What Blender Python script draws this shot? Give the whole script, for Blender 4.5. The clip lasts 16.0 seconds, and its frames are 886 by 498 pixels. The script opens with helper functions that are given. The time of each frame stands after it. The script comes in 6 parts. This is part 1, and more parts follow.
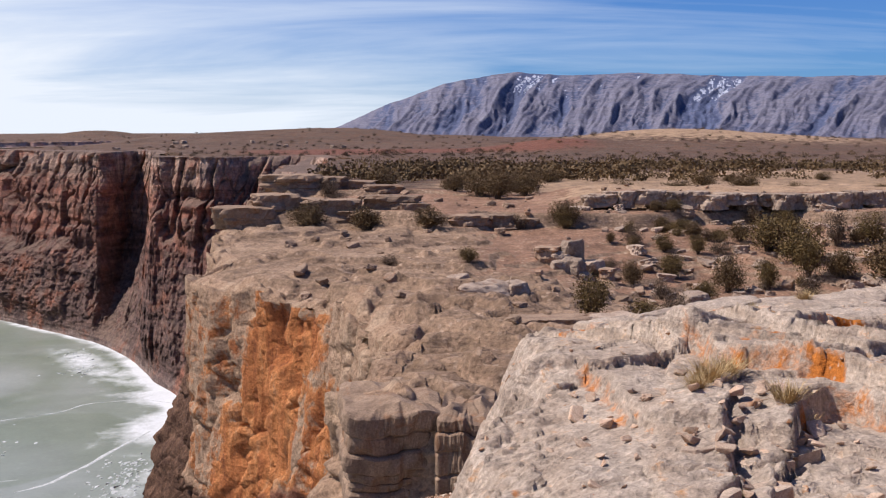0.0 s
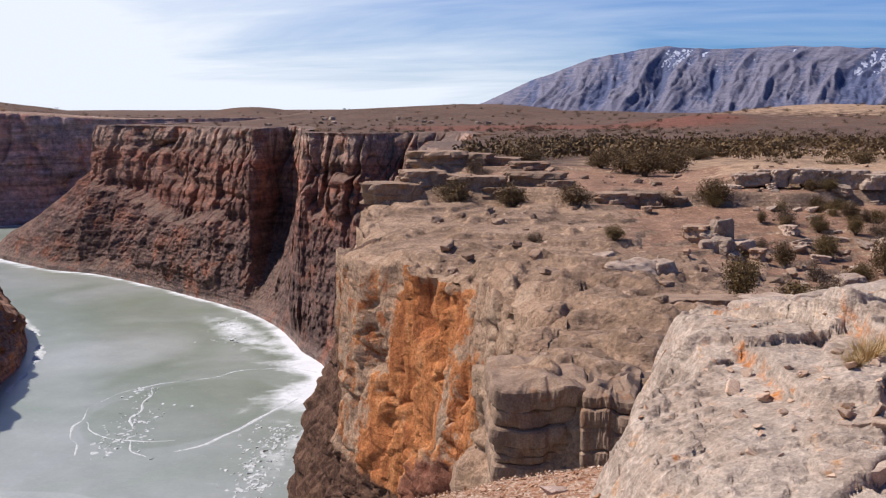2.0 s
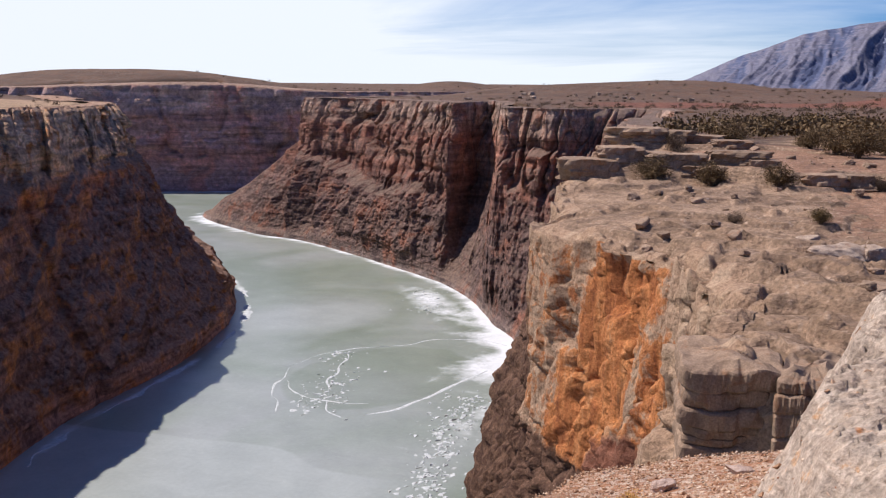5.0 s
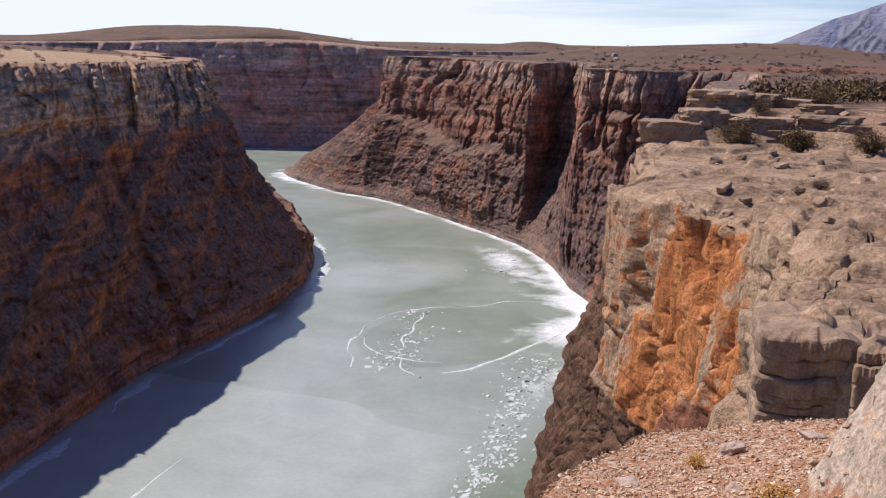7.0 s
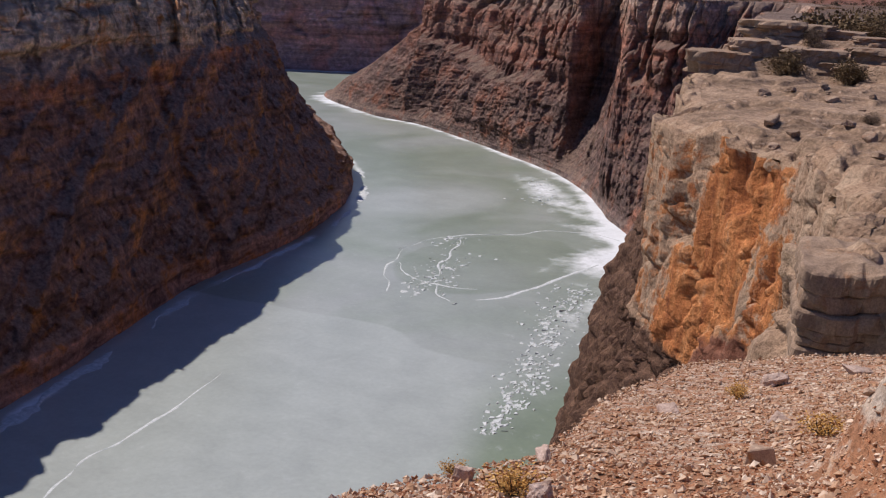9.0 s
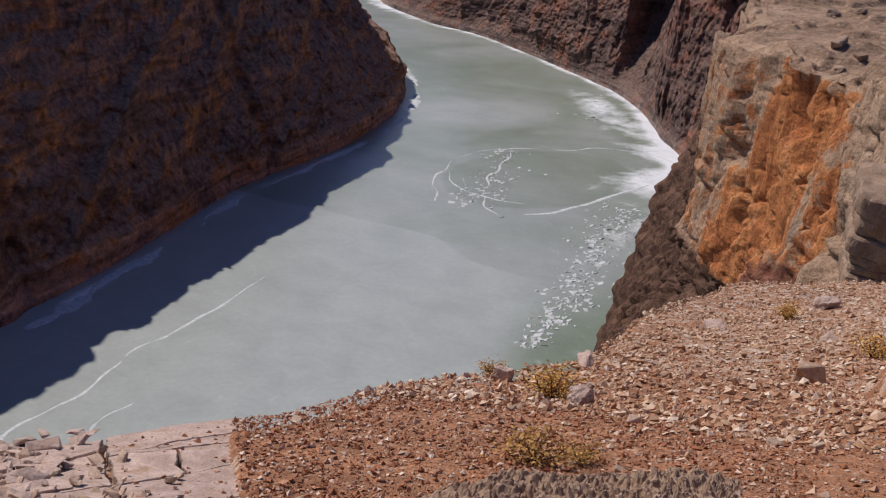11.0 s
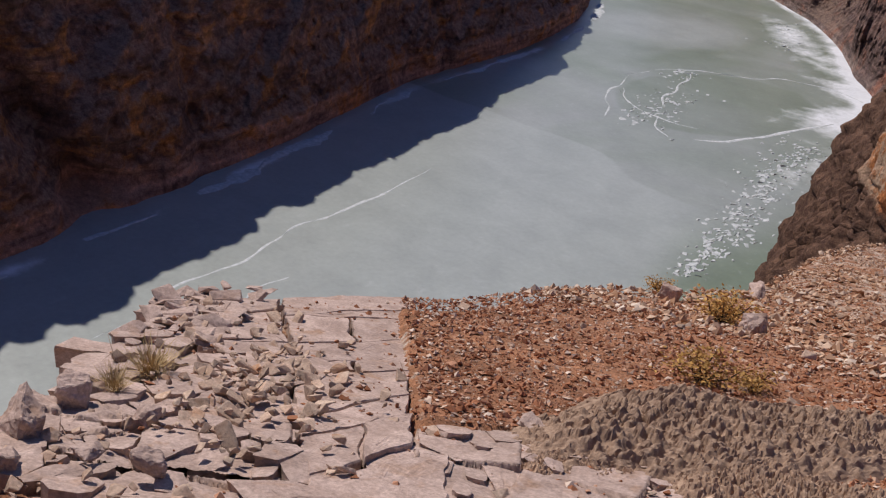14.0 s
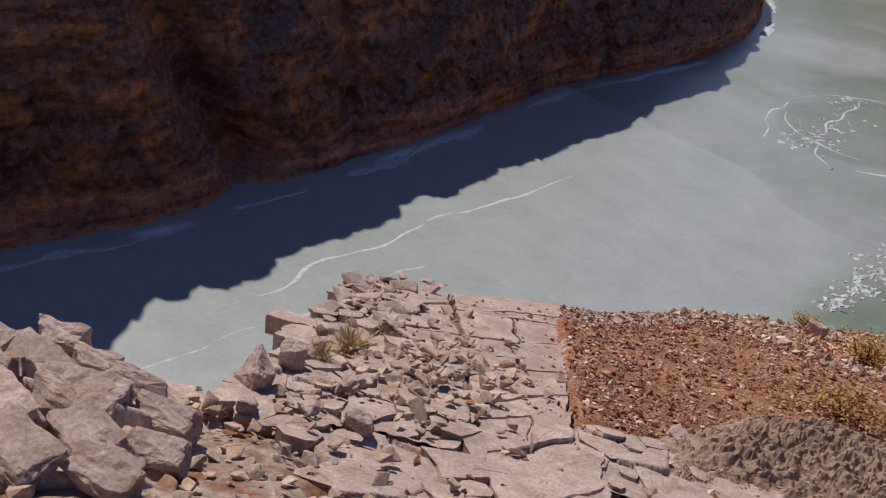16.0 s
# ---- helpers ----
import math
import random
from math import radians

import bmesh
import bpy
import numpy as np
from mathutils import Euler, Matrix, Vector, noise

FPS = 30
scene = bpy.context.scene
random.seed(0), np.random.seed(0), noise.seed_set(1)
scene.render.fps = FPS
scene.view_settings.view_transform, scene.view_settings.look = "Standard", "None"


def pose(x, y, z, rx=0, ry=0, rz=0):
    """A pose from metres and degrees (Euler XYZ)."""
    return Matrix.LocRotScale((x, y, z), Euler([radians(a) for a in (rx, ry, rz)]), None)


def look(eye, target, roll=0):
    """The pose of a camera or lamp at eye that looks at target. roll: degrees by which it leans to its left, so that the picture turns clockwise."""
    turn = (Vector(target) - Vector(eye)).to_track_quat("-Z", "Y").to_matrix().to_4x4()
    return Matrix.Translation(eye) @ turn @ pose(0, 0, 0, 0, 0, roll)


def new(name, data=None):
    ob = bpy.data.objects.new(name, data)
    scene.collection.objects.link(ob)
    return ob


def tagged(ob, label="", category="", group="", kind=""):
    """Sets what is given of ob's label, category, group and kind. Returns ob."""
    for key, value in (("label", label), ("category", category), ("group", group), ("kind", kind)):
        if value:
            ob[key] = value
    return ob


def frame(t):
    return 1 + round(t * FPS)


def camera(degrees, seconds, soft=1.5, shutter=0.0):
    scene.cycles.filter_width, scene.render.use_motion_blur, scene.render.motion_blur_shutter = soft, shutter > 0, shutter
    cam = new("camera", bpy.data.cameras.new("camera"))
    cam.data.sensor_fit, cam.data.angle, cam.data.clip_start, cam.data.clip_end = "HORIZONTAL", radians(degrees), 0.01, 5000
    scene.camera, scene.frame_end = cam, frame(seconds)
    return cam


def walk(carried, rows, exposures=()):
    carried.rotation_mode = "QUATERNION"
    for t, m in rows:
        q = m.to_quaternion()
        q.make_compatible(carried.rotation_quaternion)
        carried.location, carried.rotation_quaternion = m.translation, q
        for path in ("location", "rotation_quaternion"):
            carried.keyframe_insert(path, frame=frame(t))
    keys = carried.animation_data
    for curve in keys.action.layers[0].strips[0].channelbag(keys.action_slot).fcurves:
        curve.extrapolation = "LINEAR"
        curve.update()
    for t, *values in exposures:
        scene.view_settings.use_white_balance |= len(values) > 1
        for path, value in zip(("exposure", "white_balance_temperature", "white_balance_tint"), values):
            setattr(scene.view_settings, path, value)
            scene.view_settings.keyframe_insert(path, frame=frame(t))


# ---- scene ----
cam = camera(45.99, 16.0, 1.2)
PATH = [
    (0, (-0.000, 0.000, -0.000), (0.000, 9.934, -1.149), -0.00),
    (0.5, (-0.071, -0.068, -0.000), (-0.386, 9.853, -1.214), 0.14),
    (1, (-0.109, -0.204, 0.016), (-0.801, 9.691, -1.257), 0.00),
    (1.5, (-0.136, -0.386, 0.046), (-1.127, 9.482, -1.236), -0.23),
    (2, (-0.159, -0.560, 0.078), (-1.516, 9.252, -1.294), -0.13),
    (2.5, (-0.188, -0.693, 0.094), (-1.844, 9.067, -1.318), -0.03),
    (3, (-0.208, -0.775, 0.089), (-2.145, 8.931, -1.336), 0.13),
    (3.5, (-0.187, -0.823, 0.086), (-2.481, 8.804, -1.348), 0.08),
    (4, (-0.168, -0.845, 0.069), (-2.745, 8.704, -1.407), 0.63),
    (4.5, (-0.107, -0.850, 0.042), (-2.989, 8.602, -1.493), 0.55),
    (7, (0.012, -0.736, -0.124), (-3.797, 8.295, -2.107), 1.10),
    (7.5, (-0.017, -0.703, -0.156), (-3.933, 8.258, -2.245), 1.33),
    (8, (-0.063, -0.656, -0.175), (-3.979, 8.266, -2.425), 1.86),
    (8.5, (-0.100, -0.624, -0.219), (-4.045, 8.230, -2.676), 2.18),
    (9, (-0.128, -0.601, -0.273), (-4.181, 8.143, -2.944), 2.29),
    (11.5, (-0.225, -0.407, -0.495), (-4.639, 7.779, -4.170), 5.18),
    (12, (-0.258, -0.397, -0.529), (-4.819, 7.629, -4.373), 5.99),
    (12.5, (-0.287, -0.394, -0.554), (-4.992, 7.465, -4.568), 6.35),
    (13, (-0.298, -0.419, -0.555), (-5.231, 7.237, -4.684), 6.98),
    (13.5, (-0.316, -0.450, -0.552), (-5.412, 7.029, -4.806), 7.79),
    (14, (-0.317, -0.475, -0.547), (-5.581, 6.764, -5.006), 8.10),
    (14.5, (-0.312, -0.528, -0.518), (-5.823, 6.489, -5.033), 8.87),
    (15, (-0.291, -0.616, -0.467), (-6.048, 6.148, -5.061), 9.21),
    (15.5, (-0.253, -0.748, -0.402), (-6.224, 5.814, -5.016), 10.15),
    (16, (-0.191, -0.889, -0.320), (-6.373, 5.440, -4.981), 10.62),
]
EXPOSURES = [(0, 0.20), (7, 0.28), (7.5, 0.15), (8.5, 0.10), (9, -0.03), (11.5, -0.22), (16, -0.27)]
walk(cam, [(t, look(eye, target, roll)) for t, eye, target, roll in PATH], EXPOSURES)

# ---- light: high winter sun from the left, thin streaky cloud ----
SUN_AZ, SUN_EL = -82.0, 52.5          # degrees, azimuth from +y towards +x
sun = new("sun", bpy.data.lights.new("sun", "SUN"))
sun.data.energy, sun.data.angle, sun.data.color = 5.0, radians(0.53), (1.0, 0.915, 0.875)
s_dir = Vector((math.sin(radians(SUN_AZ)) * math.cos(radians(SUN_EL)), math.cos(radians(SUN_AZ)) * math.cos(radians(SUN_EL)), math.sin(radians(SUN_EL))))
sun.matrix_world = look(s_dir * 300, (0, 0, 0))


def math_node(tree, op, a, b=None, clamp=False):
    node = tree.nodes.new("ShaderNodeMath")
    node.operation, node.use_clamp = op, clamp
    for i, v in enumerate((a, b)):
        if v is None:
            continue
        if isinstance(v, (int, float)):
            node.inputs[i].default_value = v
        else:
            tree.links.new(v, node.inputs[i])
    return node.outputs[0]


def mix(tree, fac, a, b, blend="MIX"):
    node = tree.nodes.new("ShaderNodeMix")
    node.data_type, node.blend_type = "RGBA", blend
    for socket, v in ((node.inputs[0], fac), (node.inputs[6], a), (node.inputs[7], b)):
        if isinstance(v, (int, float)):
            socket.default_value = v
        elif isinstance(v, tuple):
            socket.default_value = (*v, 1.0)
        else:
            tree.links.new(v, socket)
    return node.outputs[2]


def ramp(tree, fac, stops):
    node = tree.nodes.new("ShaderNodeValToRGB")
    el = node.color_ramp.elements
    while len(el) < len(stops):
        el.new(0.5)
    for e, (at, c) in zip(el, stops):
        e.position = at
        e.color = (c, c, c, 1) if isinstance(c, (int, float)) else (*c, 1)
    tree.links.new(fac, node.inputs[0])
    return node.outputs[0]


def noise_tex(tree, vec, scale, detail=4.0, rough=0.55, distortion=0.0, stretch=None):
    if stretch:
        m = tree.nodes.new("ShaderNodeMapping")
        m.inputs["Scale"].default_value = stretch
        tree.links.new(vec, m.inputs[0])
        vec = m.outputs[0]
    n = tree.nodes.new("ShaderNodeTexNoise")
    n.inputs["Scale"].default_value, n.inputs["Detail"].default_value = scale, detail
    n.inputs["Roughness"].default_value, n.inputs["Distortion"].default_value = rough, distortion
    tree.links.new(vec, n.inputs["Vector"])
    return n.outputs[0]


def make_world():
    world = bpy.data.worlds.new("sky")
    scene.world = world
    world.use_nodes = True
    t = world.node_tree
    t.nodes.clear()
    sky = t.nodes.new("ShaderNodeTexSky")
    sky.sky_type, sky.sun_disc = "NISHITA", False
    sky.sun_elevation, sky.sun_rotation = radians(SUN_EL), radians(SUN_AZ)
    sky.altitude, sky.air_density, sky.dust_density, sky.ozone_density = 1200, 1.0, 0.6, 1.2
    coord = t.nodes.new("ShaderNodeTexCoord").outputs["Generated"]
    sep = t.nodes.new("ShaderNodeSeparateXYZ")
    t.links.new(coord, sep.inputs[0])
    # the sky dome seen as a flat sheet of high cloud
    up = math_node(t, "MAXIMUM", sep.outputs[2], 0.0)
    flat = t.nodes.new("ShaderNodeCombineXYZ")
    deep = math_node(t, "ADD", up, 0.16)
    t.links.new(math_node(t, "DIVIDE", sep.outputs[0], deep), flat.inputs[0])
    t.links.new(math_node(t, "DIVIDE", sep.outputs[1], deep), flat.inputs[1])
    # streaks run a little across the view and fan out towards the sun
    streak = noise_tex(t, flat.outputs[0], 0.62, 8, 0.56, 1.1, stretch=(0.5, 1.15, 1.0))
    wisps = noise_tex(t, flat.outputs[0], 2.6, 6, 0.62, 1.0, stretch=(0.3, 1.0, 1.0))
    sunward = t.nodes.new("ShaderNodeVectorMath")
    sunward.operation = "DOT_PRODUCT"
    t.links.new(coord, sunward.inputs[0])
    sunward.inputs[1].default_value = s_dir
    veil = ramp(t, sunward.outputs["Value"], [(0.10, 0.0), (0.80, 1.0)])
    low = ramp(t, up, [(0.0, 0.34), (0.045, 0.10), (0.16, 0.0), (0.5, -0.0)])
    cover = math_node(t, "ADD", math_node(t, "MULTIPLY", streak, 0.75), math_node(t, "MULTIPLY", wisps, 0.20))
    cover = math_node(t, "ADD", cover, math_node(t, "MULTIPLY", veil, 0.62))
    cover = math_node(t, "ADD", cover, low)
    cover = math_node(t, "SUBTRACT", cover, math_node(t, "MULTIPLY", sep.outputs[0], 0.24))
    mask = ramp(t, cover, [(0.44, 0.0), (0.92, 1.0)])
    high = ramp(t, up, [(0.12, 1.0), (0.40, 0.05)])
    mask = math_node(t, "MULTIPLY", mask, high)
    blue = mix(t, 1.0, sky.outputs[0], (0.56, 1.02, 1.92), "MULTIPLY")
    col = mix(t, mask, blue, mix(t, veil, (15.6, 16.9, 19.0), (15.8, 16.6, 18.2)))
    bg = t.nodes.new("ShaderNodeBackground")
    bg.inputs[1].default_value = 0.047
    t.links.new(col, bg.inputs[0])
    out = t.nodes.new("ShaderNodeOutputWorld")
    t.links.new(bg.outputs[0], out.inputs[0])


make_world()

# ---- noise on arrays ----


def _hash(ix, iy, iz):
    h = (ix.astype(np.int64) * 374761393 + iy.astype(np.int64) * 668265263 + iz.astype(np.int64) * 2147483647 + 1013904223) & 0xFFFFFFFF
    h = ((h ^ (h >> 13)) * 1274126177) & 0xFFFFFFFF
    h = ((h ^ (h >> 16)) * 2246822519) & 0xFFFFFFFF
    return ((h ^ (h >> 15)) & 0xFFFF) / 32767.5 - 1.0


def vnoise(x, y, z):
    """Smooth value noise, -1 to 1."""
    x, y, z = np.broadcast_arrays(np.asarray(x, float), np.asarray(y, float), np.asarray(z, float))
    ix, iy, iz = np.floor(x), np.floor(y), np.floor(z)
    fx, fy, fz = x - ix, y - iy, z - iz
    fx, fy, fz = (q * q * q * (q * (q * 6 - 15) + 10) for q in (fx, fy, fz))
    total = 0.0
    for a in (0, 1):
        for b in (0, 1):
            for c in (0, 1):
                w = (fx if a else 1 - fx) * (fy if b else 1 - fy) * (fz if c else 1 - fz)
                total = total + w * _hash(ix + a, iy + b, iz + c)
    return total


def fbm(x, y, z, octaves=4, gain=0.5):
    total, amp, norm = 0.0, 1.0, 0.0
    for i in range(octaves):
        total = total + amp * vnoise(x + 17.3 * i, y - 9.1 * i, z + 5.7 * i)
        norm += amp
        amp *= gain
        x, y, z = x * 2.03, y * 2.03, z * 2.03
    return total / norm


def ridged(x, y, z, octaves=4, gain=0.5):
    total, amp, norm = 0.0, 1.0, 0.0
    for i in range(octaves):
        total = total + amp * (1 - 2 * np.abs(vnoise(x + 31.7 * i, y + 11.9 * i, z - 3.3 * i)))
        norm += amp
        amp *= gain
        x, y, z = x * 2.03, y * 2.03, z * 2.03
    return total / norm


def smooth(a, b, x):
    q = np.clip((x - a) / (b - a), 0, 1)
    return q * q * (3 - 2 * q)


def spline(points, n):
    """Catmull-Rom through rows of numbers, evenly spaced by the first two columns."""
    p = np.array(points, float)
    p = np.vstack([2 * p[0] - p[1], p, 2 * p[-1] - p[-2]])
    out = []
    for i in range(1, len(p) - 2):
        t = np.linspace(0, 1, 40, endpoint=False)[:, None]
        a, b, c, d = p[i - 1], p[i], p[i + 1], p[i + 2]
        out.append(0.5 * (2 * b + (c - a) * t + (2 * a - 5 * b + 4 * c - d) * t**2 + (3 * b - a - 3 * c + d) * t**3))
    out = np.vstack(out + [p[-2:-1]])
    s = np.r_[0, np.cumsum(np.linalg.norm(np.diff(out[:, :2], axis=0), axis=1) + 1e-6)]
    at = np.linspace(0, s[-1], n)
    return np.stack([np.interp(at, s, out[:, k]) for k in range(out.shape[1])], 1), at


def fracture(x, y, seed, jitter=0.85):
    """Broken ground in units of one piece: a random value for each piece, the place within it, and the nearness of its joints (0 at a joint)."""
    x, y = np.broadcast_arrays(np.asarray(x, float), np.asarray(y, float))
    ix, iy = np.floor(x), np.floor(y)
    f1, f2, pick, ox, oy = np.full(x.shape, 9.0), np.full(x.shape, 9.0), np.zeros(x.shape), np.zeros(x.shape), np.zeros(x.shape)
    k = np.full(x.shape, float(seed))
    for a in (-1, 0, 1):
        for c in (-1, 0, 1):
            u, v = ix + a, iy + c
            qx, qy = u + 0.5 + 0.5 * jitter * _hash(u, v, k), v + 0.5 + 0.5 * jitter * _hash(u, v, k + 11)
            d = np.hypot(x - qx, y - qy)
            near = d < f1
            f2 = np.where(near, f1, np.minimum(f2, d))
            pick, ox, oy = np.where(near, _hash(u, v, k + 5), pick), np.where(near, x - qx, ox), np.where(near, y - qy, oy)
            f1 = np.where(near, d, f1)
    return pick, ox, oy, f2 - f1


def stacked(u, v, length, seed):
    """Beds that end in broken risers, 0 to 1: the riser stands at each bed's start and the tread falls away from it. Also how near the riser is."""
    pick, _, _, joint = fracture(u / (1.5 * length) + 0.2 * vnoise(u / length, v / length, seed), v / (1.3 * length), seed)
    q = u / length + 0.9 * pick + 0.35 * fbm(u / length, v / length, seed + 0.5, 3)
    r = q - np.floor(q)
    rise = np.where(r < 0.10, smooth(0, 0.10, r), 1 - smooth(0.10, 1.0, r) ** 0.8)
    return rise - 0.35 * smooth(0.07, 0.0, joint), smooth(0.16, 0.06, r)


def edge_distance(x, y, line):
    """Distance of points from an open polyline, and the side: plus on its left."""
    line = np.asarray(line, float)
    best, side = np.full(x.shape, 1e12), np.ones(x.shape)
    for (ax, ay), (bx, by) in zip(line[:-1], line[1:]):
        dx, dy = bx - ax, by - ay
        k = np.clip(((x - ax) * dx + (y - ay) * dy) / (dx * dx + dy * dy), 0, 1)
        d = np.hypot(x - ax - k * dx, y - ay - k * dy)
        near = d < best
        best = np.where(near, d, best)
        side = np.where(near, np.sign((x - ax) * -dy + (y - ay) * dx), side)
    return best, side


def inside(x, y, poly):
    poly = np.asarray(poly, float)
    hit = np.zeros(x.shape, bool)
    for (ax, ay), (bx, by) in zip(poly, np.roll(poly, -1, axis=0)):
        if ay == by:
            continue
        cross = ((ay > y) != (by > y)) & (x < (bx - ax) * (y - ay) / (by - ay) + ax)
        hit ^= cross
    return hit


# ---- meshes ----


def grid_object(name, p, material, keep=None, parent=None, close_u=False, marks=None):
    """One mesh from an array of places (n, m, 3)."""
    n, m = p.shape[:2]
    idx = np.arange(n * m).reshape(n, m)
    if close_u:
        idx = np.vstack([idx, idx[:1]])
    quads = np.stack([idx[:-1, :-1], idx[1:, :-1], idx[1:, 1:], idx[:-1, 1:]], -1).reshape(-1, 4)
    if keep is not None:
        k = keep.ravel()
        quads = quads[k[quads].all(1)]
        used = np.zeros(n * m, bool)
        used[quads.ravel()] = True
        remap = np.cumsum(used) - 1
        quads = remap[quads]
        p = p.reshape(-1, 3)[used]
    else:
        used = None
    me = bpy.data.meshes.new(name)
    v = p.reshape(-1, 3)
    me.vertices.add(len(v))
    me.vertices.foreach_set("co", v.ravel())
    me.loops.add(quads.size)
    me.loops.foreach_set("vertex_index", quads.ravel().astype(np.int32))
    me.polygons.add(len(quads))
    me.polygons.foreach_set("loop_start", np.arange(0, quads.size, 4, dtype=np.int32))
    me.polygons.foreach_set("loop_total", np.full(len(quads), 4, np.int32))
    for key, values in (marks or {}).items():
        a = me.attributes.new(key, "FLOAT", "POINT")
        values = values.ravel() if used is None else values.ravel()[used]
        a.data.foreach_set("value", values.astype(np.float32))
    me.update(calc_edges=True)
    me.materials.append(material)
    ob = new(name, me)
    ob.parent = parent
    return ob


def smooth_shade(ob):
    ob.data.polygons.foreach_set("use_smooth", np.ones(len(ob.data.polygons), bool))
    return ob


# ---- materials ----


def material(name):
    mat = bpy.data.materials.new(name)
    mat.use_nodes = True
    t = mat.node_tree
    b = t.nodes["Principled BSDF"]
    b.inputs["Roughness"].default_value = 0.9
    b.inputs["Specular IOR Level"].default_value = 0.2
    return mat, t, b, t.nodes.new("ShaderNodeTexCoord").outputs["Object"]


def bump(t, b, height, strength, distance):
    n = t.nodes.new("ShaderNodeBump")
    n.inputs["Strength"].default_value, n.inputs["Distance"].default_value = strength, distance
    t.links.new(height, n.inputs["Height"])
    t.links.new(n.outputs[0], b.inputs["Normal"])


def canyon_rock(name, beds, varnish, unit, grain=1.0, blotch=None, pale=1.5, coat=0.8, ledge_tone=(0.30, 0.20, 0.135), hang=0.16):
    """Bedded rock: colours change with height above the river, dark streaks run down, grain at three sizes. unit: metres of the larger marks.
    blotch: the colour of stained patches."""
    mat, t, b, co = material(name)
    sep = t.nodes.new("ShaderNodeSeparateXYZ")
    t.links.new(co, sep.inputs[0])
    warp = noise_tex(t, co, 0.5 / unit, 4, 0.55)
    z = math_node(t, "DIVIDE", math_node(t, "ADD", sep.outputs[2], 150.0), 136.0)
    z = math_node(t, "ADD", z, math_node(t, "MULTIPLY", math_node(t, "SUBTRACT", warp, 0.5), 0.05))
    col = ramp(t, z, beds)
    streak = noise_tex(t, co, 4.0 / unit, 6, 0.62, 0.6, stretch=(1.0, 1.0, hang))
    col = mix(t, ramp(t, streak, [(0.46, 0.0), (0.64, coat)]), col, varnish)
    light = noise_tex(t, co, 5.0 / unit, 7, 0.68, 0.6, stretch=(0.8, 0.8, 1.6))
    col = mix(t, ramp(t, light, [(0.50, 0.0), (0.72, 0.6)]), col, tuple(min(1, pale * v + 0.02) for v in beds[3][1]))
    if blotch:
        spot = noise_tex(t, co, 2.2 / unit, 6, 0.62, 0.7)
        col = mix(t, ramp(t, spot, [(0.52, 0.0), (0.64, 0.85)]), col, blotch)
        col = mix(t, ramp(t, spot, [(0.34, 0.8), (0.47, 0.0)]), col, varnish)
    strata = noise_tex(t, co, 4.0 / unit, 5, 0.6, 0.5, stretch=(0.22, 0.22, 2.6))
    col = mix(t, 1.0, col, ramp(t, strata, [(0.34, 0.55), (0.66, 1.45)]), "MULTIPLY")
    flat = t.nodes.new("ShaderNodeSeparateXYZ")
    t.links.new(t.nodes.new("ShaderNodeNewGeometry").outputs["Normal"], flat.inputs[0])
    mid = noise_tex(t, co, 16.0 / unit * grain, 6, 0.66)
    fine = noise_tex(t, co, 70.0 / unit * grain, 5, 0.7)
    # level faces: dust, and lightness painted so that ledges show in even shade
    lie = math_node(t, "ADD", flat.outputs[2], math_node(t, "MULTIPLY", math_node(t, "SUBTRACT", mid, 0.5), 0.9))
    col = mix(t, ramp(t, lie, [(0.50, 0.0), (0.85, 0.8)]), col, ledge_tone)
    col = mix(t, 1.0, col, ramp(t, mid, [(0.28, 0.50), (0.72, 1.38)]), "MULTIPLY")
    col = mix(t, 1.0, col, ramp(t, fine, [(0.28, 0.60), (0.72, 1.32)]), "MULTIPLY")
    t.links.new(col, b.inputs["Base Color"])
    layers = noise_tex(t, co, 3.0 / unit, 6, 0.65, 0.3, stretch=(0.35, 0.35, 4.0))
    h = math_node(t, "ADD", math_node(t, "MULTIPLY", mid, 0.7), math_node(t, "MULTIPLY", layers, 0.7))
    h = math_node(t, "ADD", h, math_node(t, "MULTIPLY", fine, 0.3))
    bump(t, b, h, 1.0, unit * 0.045)
    return mat


# red-brown rock, drawn a little towards purple-grey by haze painted in
ROCK_FAR = canyon_rock("red_brown_canyon_rock", [(0.0, (0.34, 0.26, 0.22)), (0.03, (0.20, 0.142, 0.118)), (0.07, (0.155, 0.098, 0.080)), (0.35, (0.17, 0.098, 0.078)), (0.48, (0.20, 0.100, 0.075)), (0.58, (0.26, 0.118, 0.082)), (0.66, (0.36, 0.19, 0.130)), (0.76, (0.33, 0.135, 0.088)), (0.86, (0.39, 0.25, 0.18)), (0.97, (0.42, 0.29, 0.22))], (0.095, 0.062, 0.058), 46.0, 1.0, (0.28, 0.115, 0.072), coat=0.65, ledge_tone=(0.19, 0.13, 0.098))
ROCK_LEFT = canyon_rock("dark_varnished_canyon_rock", [(0.0, (0.48, 0.27, 0.19)), (0.075, (0.47, 0.25, 0.17)), (0.092, (0.22, 0.115, 0.080)), (0.30, (0.27, 0.135, 0.092)), (0.50, (0.30, 0.150, 0.100)), (0.62, (0.36, 0.16, 0.10)), (0.70, (0.56, 0.20, 0.09)), (0.755, (0.74, 0.47, 0.28)), (0.94, (0.78, 0.54, 0.35)), (1.0, (0.42, 0.29, 0.20))], (0.115, 0.066, 0.052), 34.0, 1.0, (0.56, 0.22, 0.07), pale=1.5, coat=0.14, ledge_tone=(0.36, 0.22, 0.15), hang=0.7)
